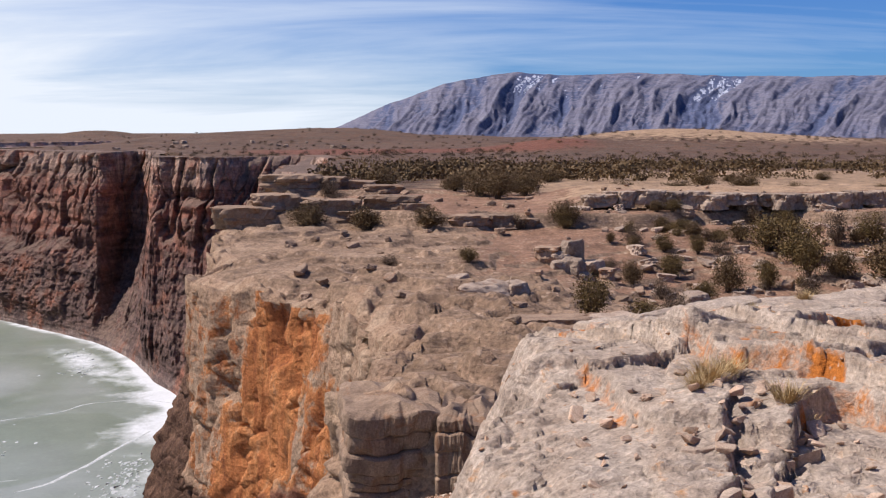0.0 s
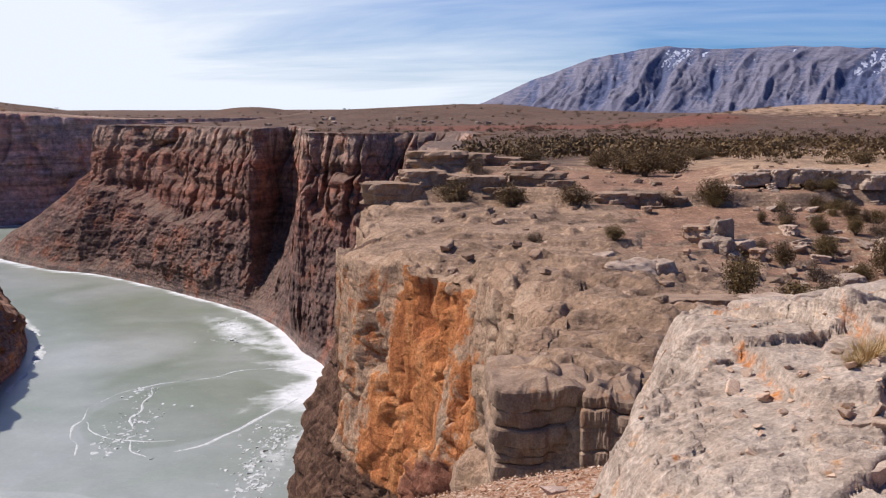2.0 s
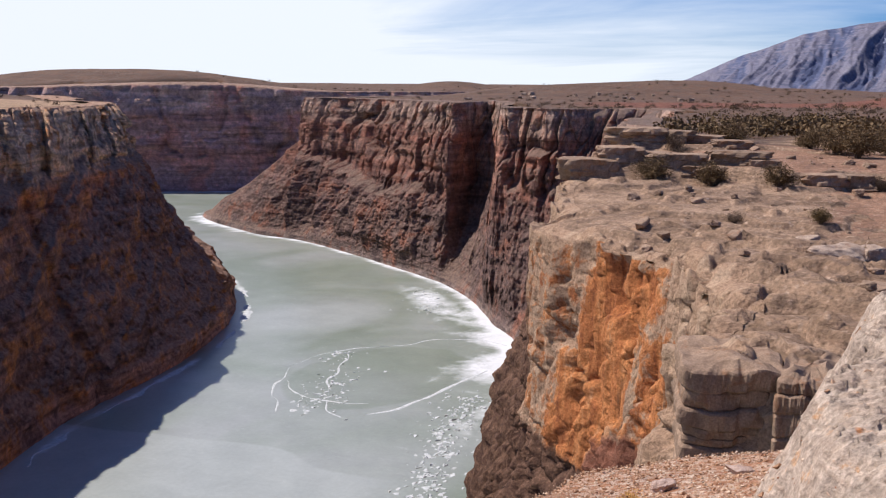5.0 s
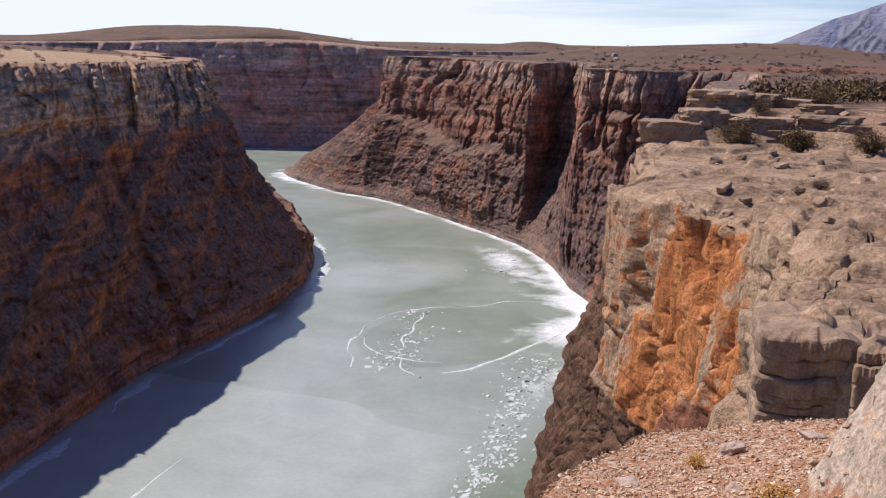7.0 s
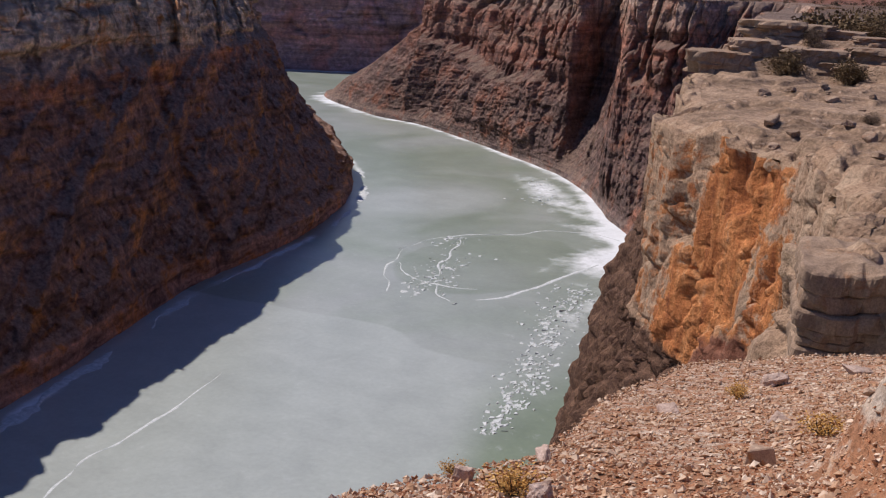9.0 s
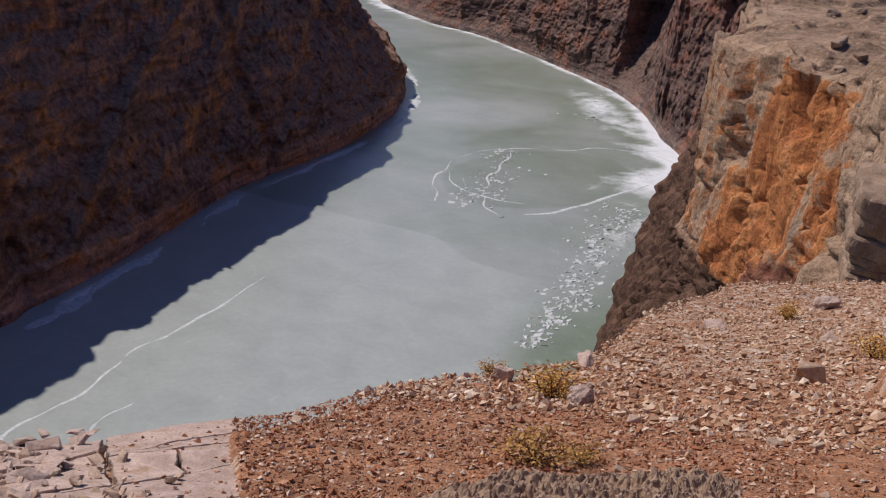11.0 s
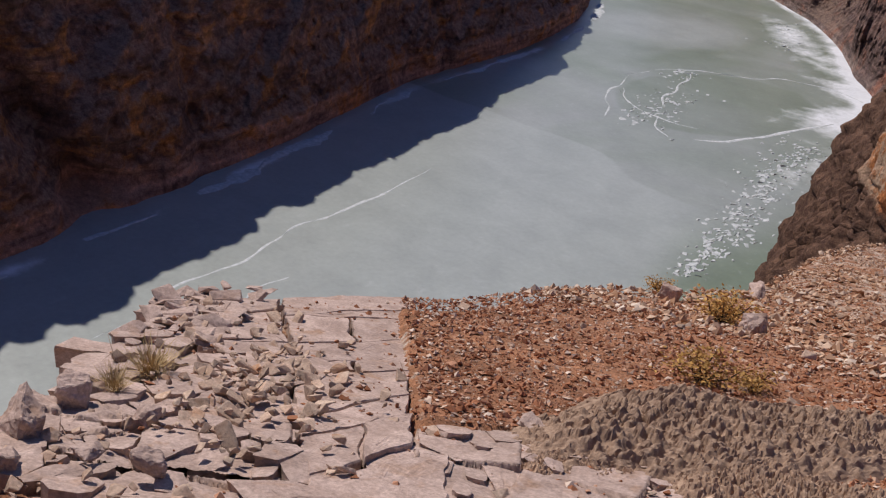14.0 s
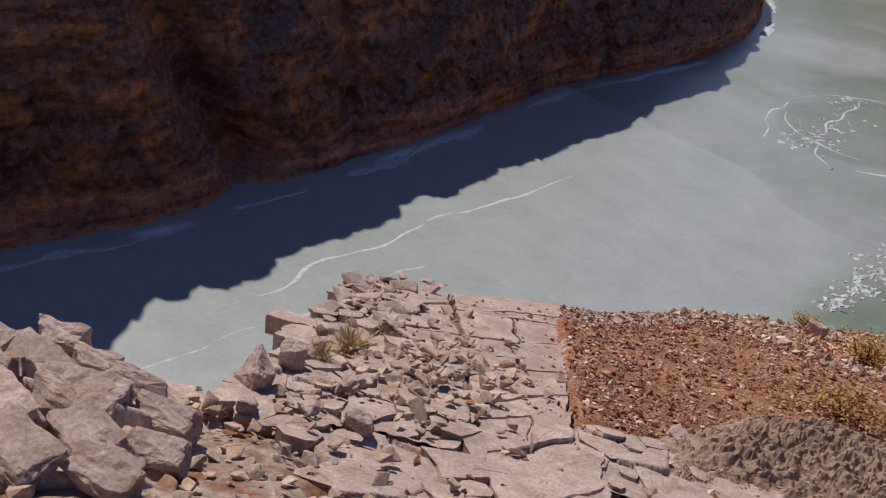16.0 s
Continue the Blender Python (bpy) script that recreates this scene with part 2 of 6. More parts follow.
# far wall: plum tint, pale values and low contrast are painted haze
ROCK_BEND = canyon_rock("haze_plum_canyon_rock", [(0.0, (0.38, 0.27, 0.27)), (0.06, (0.44, 0.29, 0.28)), (0.20, (0.46, 0.29, 0.28)), (0.35, (0.58, 0.29, 0.24)), (0.48, (0.46, 0.29, 0.29)), (0.60, (0.52, 0.31, 0.28)), (0.72, (0.60, 0.30, 0.24)), (0.80, (0.58, 0.37, 0.31)), (0.92, (0.60, 0.40, 0.34)), (1.0, (0.52, 0.35, 0.29))], (0.30, 0.20, 0.21), 90.0, 1.0, (0.56, 0.25, 0.20), pale=1.1, coat=0.4, hang=0.5)


def stained_cliff():
    """Cliff of the promontory: grey-tan rock with orange stain and dark crust, spread by the marks on its mesh."""
    mat, t, b, co = material("orange_stained_limestone")
    sep = t.nodes.new("ShaderNodeSeparateXYZ")
    t.links.new(co, sep.inputs[0])

    def mark(key):
        a = t.nodes.new("ShaderNodeAttribute")
        a.attribute_name = key
        return a.outputs["Fac"]

    mid = noise_tex(t, co, 1.1, 7, 0.68, 0.4)
    fine = noise_tex(t, co, 6.0, 6, 0.7)
    streak = noise_tex(t, co, 0.9, 6, 0.62, 0.5, stretch=(1.0, 1.0, 0.14))
    beds = noise_tex(t, co, 0.8, 5, 0.6, 0.3, stretch=(0.15, 0.15, 3.2))
    tan = ramp(t, beds, [(0.3, (0.30, 0.190, 0.122)), (0.5, (0.38, 0.250, 0.162)), (0.7, (0.33, 0.212, 0.138))])
    tan = mix(t, ramp(t, streak, [(0.5, 0.0), (0.64, 0.75)]), tan, (0.48, 0.345, 0.235))
    orange = ramp(t, streak, [(0.30, (0.20, 0.070, 0.032)), (0.44, (0.40, 0.140, 0.048)), (0.58, (0.52, 0.215, 0.078)), (0.72, (0.47, 0.30, 0.18))])
    orange = mix(t, ramp(t, mid, [(0.54, 0.0), (0.68, 0.45)]), orange, (0.15, 0.055, 0.028))
    rust = mix(t, ramp(t, mid, [(0.4, 0.0), (0.6, 1.0)]), (0.17, 0.062, 0.036), (0.24, 0.105, 0.065))
    crust = mix(t, ramp(t, mid, [(0.42, 0.0), (0.62, 1.0)]), (0.090, 0.047, 0.031), (0.175, 0.098, 0.062))
    wobble = math_node(t, "SUBTRACT", mid, 0.5)
    stain = math_node(t, "ADD", mark("stain"), math_node(t, "MULTIPLY", wobble, 2.3))
    col = mix(t, ramp(t, stain, [(0.35, 0.0), (0.62, 1.0)]), tan, orange)
    dark = math_node(t, "ADD", mark("crust"), math_node(t, "MULTIPLY", wobble, 0.9))
    col = mix(t, ramp(t, dark, [(0.35, 0.0), (0.65, 1.0)]), col, crust)
    red = math_node(t, "ADD", mark("rubble"), math_node(t, "MULTIPLY", wobble, 0.8))
    col = mix(t, ramp(t, red, [(0.35, 0.0), (0.65, 1.0)]), col, rust)
    col = mix(t, 1.0, col, ramp(t, fine, [(0.28, 0.50), (0.72, 1.4)]), "MULTIPLY")
    t.links.new(col, b.inputs["Base Color"])
    h = math_node(t, "ADD", math_node(t, "MULTIPLY", mid, 0.8), math_node(t, "MULTIPLY", streak, 0.5))
    h = math_node(t, "ADD", h, math_node(t, "MULTIPLY", fine, 0.35))
    bump(t, b, h, 1.0, 0.35)
    return mat


ROCK_CLIFF = stained_cliff()


def ground_mix(name, soil_cols, rock_cols, stone, size, key=None, orange=None, tints=()):
    """Bare ground: soil between worn bedrock, with pebbles. size: metres of the larger patches. key: mark that holds where rock lies."""
    mat, t, b, co = material(name)
    big = noise_tex(t, co, 0.9 / size, 6, 0.62, 0.4)
    mid = noise_tex(t, co, 5.0 / size, 6, 0.66, 0.3)
    fine = noise_tex(t, co, 26.0 / size, 6, 0.7)
    lay = noise_tex(t, co, 2.2 / size, 5, 0.6, 0.4, stretch=(0.4, 0.4, 6.0))
    earth = mix(t, ramp(t, big, [(0.38, 0.0), (0.62, 1.0)]), *soil_cols)
    rock = mix(t, ramp(t, lay, [(0.38, 0.0), (0.62, 1.0)]), *rock_cols)
    if orange:
        rock = mix(t, ramp(t, mid, [(0.60, 0.0), (0.70, 0.8)]), rock, orange)
    if key:
        a = t.nodes.new("ShaderNodeAttribute")
        a.attribute_name = key
        f = math_node(t, "ADD", a.outputs["Fac"], math_node(t, "MULTIPLY", math_node(t, "SUBTRACT", mid, 0.5), 1.2))
        col = mix(t, ramp(t, f, [(0.4, 0.0), (0.6, 1.0)]), earth, rock)
    else:
        col = mix(t, ramp(t, mid, [(0.46, 0.0), (0.56, 1.0)]), earth, rock)
    for mark, tint in tints:
        a = t.nodes.new("ShaderNodeAttribute")
        a.attribute_name = mark
        f = math_node(t, "ADD", a.outputs["Fac"], math_node(t, "MULTIPLY", math_node(t, "SUBTRACT", mid, 0.5), 1.4))
        col = mix(t, ramp(t, f, [(0.4, 0.0), (0.7, 1.0)]), col, tint)
    vor = t.nodes.new("ShaderNodeTexVoronoi")
    vor.inputs["Scale"].default_value = 16.0 / size
    t.links.new(co, vor.inputs["Vector"])
    peb = math_node(t, "MULTIPLY", ramp(t, vor.outputs["Distance"], [(0.20, 1.0), (0.34, 0.0)]), ramp(t, mid, [(0.40, 0.0), (0.6, 0.8)]))
    col = mix(t, peb, col, stone)
    col = mix(t, 1.0, col, ramp(t, fine, [(0.28, 0.52), (0.72, 1.4)]), "MULTIPLY")
    col = mix(t, 1.0, col, ramp(t, mid, [(0.30, 0.66), (0.70, 1.25)]), "MULTIPLY")
    t.links.new(col, b.inputs["Base Color"])
    h = math_node(t, "ADD", math_node(t, "MULTIPLY", fine, 0.5), math_node(t, "MULTIPLY", mid, 0.8))
    h = math_node(t, "ADD", h, math_node(t, "MULTIPLY", lay, 0.5))
    bump(t, b, h, 1.0, 0.05 * size)
    return mat


SOIL_NEAR = ground_mix("red_gravel_and_cream_limestone", ((0.40, 0.190, 0.098), (0.32, 0.150, 0.078)), ((0.49, 0.395, 0.312), (0.39, 0.30, 0.228)), (0.44, 0.335, 0.255), 1.0, "rock", (0.40, 0.20, 0.075), tints=(("lichen", (0.46, 0.155, 0.03)),))
ROCK_TOP = ground_mix("grey_tan_limestone_and_soil", ((0.31, 0.182, 0.117), (0.265, 0.148, 0.093)), ((0.355, 0.238, 0.158), (0.25, 0.162, 0.105)), (0.42, 0.305, 0.22), 7.0, "rock", tints=(("tan", (0.40, 0.265, 0.165)),))
SOIL_PLATEAU = ground_mix("dry_brown_plateau_soil", ((0.185, 0.105, 0.067), (0.125, 0.070, 0.046)), ((0.145, 0.094, 0.068), (0.095, 0.066, 0.050)), (0.10, 0.08, 0.055), 40.0, tints=(("red", (0.195, 0.08, 0.052)), ("tan", (0.40, 0.265, 0.165)), ("snow", (0.75, 0.76, 0.78))))

# ---- lie of the land ----
WATER = -150.0


def plateau(x, y):
    """Height of the land on top, away from the canyon."""
    r = np.hypot(x, y)
    z = -9.0 - 9.0 * smooth(120, 620, r)
    z = z + 15.0 * np.exp(-(((x - 215) / 130) ** 2 + ((y - 1000) / 130) ** 2)) + 7.0 * np.exp(-(((x - 420) / 260) ** 2 + ((y - 1050) / 150) ** 2))
    z = z + 7.0 * np.exp(-(((x - 95) / 45) ** 2 + ((y - 880) / 60) ** 2))
    z = z + 30.0 * np.exp(-np.abs((x + 960) / 250) ** 3 - ((y - 1340) / 130) ** 2) + 12.0 * np.exp(-(((x + 1450) / 250) ** 2 + ((y - 1250) / 200) ** 2))
    z = z + 13.0 * np.exp(-(((x + 250) / 150) ** 2 + ((y - 1250) / 120) ** 2)) + 14.0 * np.exp(-(((x + 100) / 110) ** 2 + ((y - 1300) / 110) ** 2))
    z = z + 16.0 * np.exp(-(((x + 560) / 90) ** 2 + ((y - 1700) / 90) ** 2)) + 10.0 * np.exp(-(((x + 20) / 160) ** 2 + ((y - 1500) / 120) ** 2))
    z = z + 9.0 * smooth(-380, -620, x) * smooth(900, 300, y) - 4.0 * smooth(1500, 2600, r)
    z = z + 1.6 * fbm(x / 120, y / 120, 0.3, 4) + 0.35 * fbm(x / 14, y / 14, 4.1, 3)
    return z


# rims and shores: shore x, y, rim x, y, height share and breadth share at which the cliff stands on its scree
RIGHT_WALL = [
    (-590, 1120, -400, 1060, 0.45, 0.6), (-622, 1005, -450, 962, 0.64, 0.95),
    (-505, 900, -444, 930, 0.62, 0.86), (-432, 870, -385, 905, 0.5, 0.7), (-355, 815, -318, 852, 0.42, 0.55),
    (-262, 738, -258, 792, 0.50, 0.6), (-238, 714, -241, 826, 0.36, 0.72), (-208, 674, -210, 772, 0.60, 0.76), (-182, 628, -188, 678, 0.66, 0.62),
    (-172, 607, -172, 672, 0.62, 0.72), (-160, 590, -158, 652, 0.64, 0.70), (-146, 565, -140, 650, 0.62, 0.74), (-126, 500, -114, 684, 0.6, 0.72), (-114, 460, -86, 690, 0.6, 0.8), (-108, 445, -70, 640, 0.6, 0.8),
]
LEFT_WALL = [
    (-275, -90, -338, -100, 0.74, 0.75), (-258, 10, -312, 10, 0.74, 0.75), (-247, 110, -311, 115, 0.74, 0.75), (-256, 180, -332, 205, 0.74, 0.75),
    (-272, 262, -344, 315, 0.74, 0.78), (-296, 365, -366, 430, 0.74, 0.78), (-306, 480, -404, 540, 0.74, 0.8), (-345, 597, -440, 604, 0.74, 0.86),
    (-425, 705, -486, 632, 0.7, 0.8), (-600, 900, -640, 780, 0.7, 0.7),
]
LEFT_REST = [(-800, 930), (-1000, 1020)]
FAR_WALL = [
    (-1190, 1030, -1201, 1052, 0.3, 0.4), (-930, 1130, -939, 1152, 0.3, 0.4), (-760, 1200, -769, 1222, 0.3, 0.4), (-640, 1262, -649, 1284, 0.3, 0.4),
    (-480, 1345, -489, 1367, 0.3, 0.4), (-300, 1430, -308, 1452, 0.3, 0.4),
]
PROMONTORY = [
    (-62, 20, 7.0, 28, 0.93, 0.93), (-62, 30, 1.4, 31.6, 0.93, 0.94), (-64, 36, -2.0, 33.6, 0.90, 0.975), (-65, 40, -3.4, 36.5, 0.89, 0.982), (-66, 45, -2.7, 41.5, 0.89, 0.982), (-68, 53, -2.6, 46.5, 0.885, 0.98), (-69, 59, -4.8, 54.5, 0.885, 0.98),
    (-70, 64, -8.6, 60.5, 0.88, 0.982), (-72, 69, -12.6, 65, 0.88, 0.985), (-76, 74, -17.4, 71.5, 0.87, 0.988), (-70, 88, -16.6, 76, 0.92, 0.985), (-66, 98, -18.2, 82, 0.915, 0.972),
    (-70, 115, -19.6, 92, 0.92, 0.965), (-76, 150, -18.5, 108, 0.9, 0.95), (-80, 190, -18, 135, 0.85, 0.9),
]
PROMONTORY_BACK = [(-78, 175, -18, 125, 0.86, 0.92), (-80, 200, -19, 140, 0.85, 0.9), (-84, 260, -28, 200, 0.85, 0.9), (-92, 330, -46, 300, 0.8, 0.85), (-97, 400, -62, 420, 0.75, 0.85), (-103, 440, -72, 520, 0.6, 0.8), (-108, 450, -82, 640, 0.6, 0.8)]
NEAR_EDGE = [
    (-6.5, -8), (-4.2, -2.5), (-3.1, -0.6), (-2.85, 0.05), (-2.95, 0.3), (-2.5, 0.42), (-2.45, 0.6), (-3.0, 1.25), (-3.65, 2.1), (-4.0, 2.8), (-3.65, 2.95),
    (-3.35, 3.4), (-3.3, 3.9), (-3.35, 5.2), (-3.1, 6.2), (-2.75, 6.95), (-2.9, 8), (-3.15, 9.5), (-3.6, 12.5), (-3.7, 15.5), (-3.2, 18), (-1.5, 19), (0.5, 17.8), (2.2, 18.5), (5, 22),
]


def wall(name, ctrl, nu, nv, mat, top, lip, relief, blocks, talus, bench, seed, band=0.0, foot=WATER, marks=None, shares=(0.07, 0.40, 0.42), gullies=(), hollows=(), beds_at=None, rubble=(), crowd=1.0):
    """A canyon wall: scree from the shore up to a cliff, the cliff up to the rim, and a lip over the land on top.
    relief: rows of depth, breadth and upright stretch of lumps; blocks: rows of breadth, upright stretch, depth and depth of the joints between the upright blocks of the cliff;
    talus: rows of depth, breadth and slant of the ribs and runnels below it; bench: depth of ledges and metres between;
    rubble: breadth, height for breadth, depth and depth of joints of broken blocks all over; crowd: how closely the rows of the scree gather at its head; gullies: foot x, y, head x, y, breadth, depth."""
    c, s = spline(ctrl, nu)
    sx, sy, rx, ry, hb, fb = c.T
    rz = top(rx, ry)
    cut = [int(nv * q) for q in shares]
    cut.append(nv - sum(cut))
    f, h, g = [], [], []          # breadth share, height share, metres past the rim
    bh = band / 140.0
    hb = hb + 0.035 * fbm(s / 45, seed, 0.5, 3)
    for q in np.linspace(0, 1, cut[0], endpoint=False):
        f.append(0.03 * q * np.ones(nu)); h.append(bh * q * np.ones(nu) - 0.02 * (1 - q)); g.append(0)
    for q in 1 - (1 - np.linspace(0, 1, cut[1], endpoint=False)) ** crowd:
        f.append(0.03 + (fb - 0.03) * q ** 0.9); h.append(bh + (hb - bh) * q ** 1.1); g.append(0)
    for q in np.linspace(0, 1, cut[2], endpoint=False):
        f.append(fb + (1 - fb) * q ** 1.5); h.append(hb + (1 - hb) * q); g.append(0)
    for q in np.linspace(0, 1, cut[3]):
        f.append(np.ones(nu)); h.append(np.ones(nu)); g.append(lip * q ** 1.5)
    f, h, g = np.array(f).T, np.array(h).T, np.array(g)[None, :] * np.ones((nu, 1))
    dx, dy = (sx - rx)[:, None], (sy - ry)[:, None]
    d = np.hypot(dx, dy)
    ox, oy = dx / d, dy / d
    x, y = rx[:, None] + dx * (1 - f) - ox * g, ry[:, None] + dy * (1 - f) - oy * g
    even = np.convolve(np.r_[[rz[0]] * 30, rz, [rz[-1]] * 30], np.ones(61) / 61, "valid")
    z = foot + (even[:, None] - foot) * h + (rz - even)[:, None] * np.clip(h, 0, 1) ** 9
    over = smooth(0.985, 1.0, h)
    # metres along the wall, so that joints and ribs stand upright on it
    rim_run = np.r_[0, np.cumsum(np.hypot(np.diff(rx), np.diff(ry)))]
    run = (0.5 * (s + rim_run))[:, None] + 0 * x
    cliff = smooth(-0.03, 0.05, h - hb[:, None] + 0.02 * vnoise(run / 9, z / 9, seed))
    push = 0.0
    for a, w, tall in relief:
        push = push + a * fbm(x / w + seed, y / w, z / (w * tall), 3, 0.55)
    for k, (w, tall, deep, joint) in enumerate(blocks):
        bent = run / w + 0.30 * vnoise(run / (1.7 * w), z / (1.7 * w), seed + k) + 0.10 * vnoise(4 * run / w, 4 * z / w, seed + k)
        pick, _, _, e = fracture(bent, z / (w * tall) + 0.12 * vnoise(3 * run / w, 3 * z / w, seed - k), seed * 10 + k)
        push = push + cliff * (deep * pick - joint * smooth(0.13, 0.0, e))
    for k, (a, w, slant) in enumerate(talus):
        rib = ridged(run / w + slant * h + 0.35 * vnoise(run / w, z / (2.5 * w), seed + 3 * k), z / (w * 4.5) + seed, 0.3 + k, 3)
        push = push + a * rib * (1 - 0.85 * cliff) * smooth(0.02, 0.18, h)
    for w, flat_, deep, joint in rubble:
        pick, qx, qy, e = fracture(run / w + 0.3 * vnoise(run / w, z / w, seed), z / (w * flat_) + 0.3 * vnoise(run / w, z / w, seed + 9), seed * 10 + 7)
        push = push + (1 - over) * (1 - 0.95 * cliff) * smooth(0.03, 0.1, h) * (deep * (pick - 0.8 * qy) - joint * smooth(0.16, 0.0, e))
    tier = vnoise(0.01 * run, seed, z / bench[1]) + 0.6 * vnoise(0.02 * run, 7 + seed, z / (bench[1] * 0.37))
    push = push + bench[0] * np.tanh(4.0 * tier) * (1 - over) * (0.35 + 0.65 * cliff) * (beds_at(y) if beds_at else 1.0)
    for ax, ay, bx, by, wide, deep in gullies:
        ex, ey = bx - ax, by - ay
        k = np.clip(((x - ax) * ex + (y - ay) * ey) / (ex * ex + ey * ey), 0, 1)
        away = np.hypot(x - ax - k * ex, y - ay - k * ey)
        push = push - deep * np.exp(-((away / wide) ** 2))
    for ax, ay, az, wide, deep in hollows:
        push = push - deep * np.exp(-(((x - ax) ** 2 + (y - ay) ** 2 + (0.6 * (z - az)) ** 2) / wide**2) ** 2)
    push = push * smooth(lip, 0, g) * (0.30 + 0.70 * smooth(0, 0.05, h))
    x, y = x + ox * push, y + oy * push
    a, w = relief[-2][0], relief[-2][1]
    z = z + (1 - over) * 0.35 * a * fbm(x / w * 1.5, y / w * 1.5, z / w * 2, 4, 0.6) * smooth(0.03, 0.1, h)
    z = np.where(g > 0, top(x, y) + 0.03 + 0.1 * np.sin(np.pi * np.clip(g / lip, 0, 1)), z)
    return grid_object(name, np.stack([x, y, z], -1), mat, marks=marks(x, y, z, h, g) if marks else None)


def prom_top(x, y):
    """Top of the promontory: flat bedded rock in low steps, a hollow on its right."""
    z = -9.2 + 0.5 * fbm(x / 18, y / 18, 1.0, 3)
    z = z + 1.3 * smooth(-0.7, 0.7, y - (97 + 0.06 * x + 5 * fbm(x / 14, 0.5, 3.3, 3)))
    z = z + 0.7 * smooth(-0.5, 0.5, y - (120 + 6 * fbm(x / 16, 2.5, 1.3, 3))) * smooth(12, -8, x)
    z = z + 1.5 * smooth(-0.6, 0.6, y - (103 + 2.5 * fbm(x / 9, 1.5, 5.3, 3))) * smooth(8, 18, x)
    hollow = np.exp(-(((x - 24) / 15) ** 2 + ((y - 66) / 20) ** 2))
    z = z - 4.2 * hollow
    z = z - 3.0 * smooth(40, 26, y) * smooth(-1, 6, x)
    rough = 0.30 + 0.70 * np.maximum(smooth(88, 60, y) * smooth(34, 14, x), smooth(100, 90, y) * smooth(10, 0, x)) + 0.6 * hollow
    rough = rough * smooth(150, 110, y)
    z = z + rough * (0.95 * fbm(x / 7, y / 7, 2.2, 3) + 0.35 * ridged(x / 2.6, y / 2.6, 4.4, 3))
    # beds: the slope breaks into small steps
    bed = 0.42
    u = z / bed + 0.35 * fbm(x / 9, y / 9, 6.6, 2)
    stepped = (np.floor(u) + smooth(0.70, 1.0, u - np.floor(u))) * bed - 0.35 * bed * fbm(x / 9, y / 9, 6.6, 2)
    z = z + (stepped - z) * np.clip(rough, 0, 0.9)
    z = z + rough * (0.12 * fbm(x / 0.9, y / 0.9, 0.7, 3, 0.6) + 0.03) + 0.03 * fbm(x / 0.5, y / 0.5, 0.2, 2)
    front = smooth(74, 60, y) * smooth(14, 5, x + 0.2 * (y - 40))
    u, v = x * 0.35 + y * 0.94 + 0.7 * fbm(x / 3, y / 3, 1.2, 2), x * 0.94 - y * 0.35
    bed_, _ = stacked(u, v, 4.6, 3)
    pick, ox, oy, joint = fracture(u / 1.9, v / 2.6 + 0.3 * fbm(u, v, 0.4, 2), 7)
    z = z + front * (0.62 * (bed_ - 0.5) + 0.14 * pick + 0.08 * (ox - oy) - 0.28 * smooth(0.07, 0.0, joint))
    d_, _ = edge_distance(np.atleast_1d(x).astype(float), np.atleast_1d(y).astype(float), [(a[2], a[3]) for a in PROMONTORY[2:12]])
    z = z - (1.2 * np.exp(-d_ / 1.5) * smooth(38, 46, y) * smooth(94, 84, y)).reshape(np.shape(z))
    far = smooth(120, 150, np.hypot(x, y))
    return z * (1 - far) + (plateau(x, y)) * far


def near_plane(x, y):
    return -1.64 + 0.22 * x - 0.29 * y + 0.0025 * np.maximum(y - 7, 0) ** 2


# ledges of the pale shelf: height of the step, and its edge from left to right; the rock behind the edge stands higher
SHELF_STEPS = [
    (0.24, [(2.05, 9.6), (2.31, 9.2), (2.33, 8.75), (2.40, 8.28), (2.61, 8.19), (2.79, 8.05), (2.95, 7.62)]),
    (0.13, [(0.74, 8.8), (0.96, 8.87), (1.19, 8.71), (1.26, 8.25), (1.33, 7.32), (1.42, 6.75), (1.80, 6.66)]),
    (0.26, [(2.42, 6.9), (2.60, 7.30), (2.80, 7.42), (2.98, 7.36), (3.06, 6.98), (3.5, 6.9), (4.4, 6.7)]),
    (0.15, [(2.85, 9.9), (3.07, 9.10), (3.39, 9.35), (3.83, 9.90), (4.4, 10.1), (5.4, 10.0)]),
    (0.10, [(1.9, 11.2), (2.2, 10.5), (2.12, 9.5), (2.0, 9.0)]),
    (0.12, [(3.3, 8.6), (3.9, 8.2), (4.6, 8.3), (5.6, 7.9)]),
]


def shelf_steps(x, y):
    """Height that the ledges add, and how near their faces are."""
    high, face = 0.0 * x, 0.0 * x
    bend = 0.05 * fbm(x * 2.5, y * 2.5, 1.0, 3) + 0.03 * fracture(x / 0.22, y / 0.22, 66)[0]
    for h, line in SHELF_STEPS:
        d_, side_ = edge_distance(x, y, line)
        sd = d_ * side_ + bend
        high = high + h * smooth(-0.05, 0.03, sd) * np.exp(-np.maximum(sd, 0) / 1.3)
        face = np.maximum(face, np.exp(-((sd + 0.04) / 0.10) ** 2) * min(1.0, h / 0.2))
    return high, face


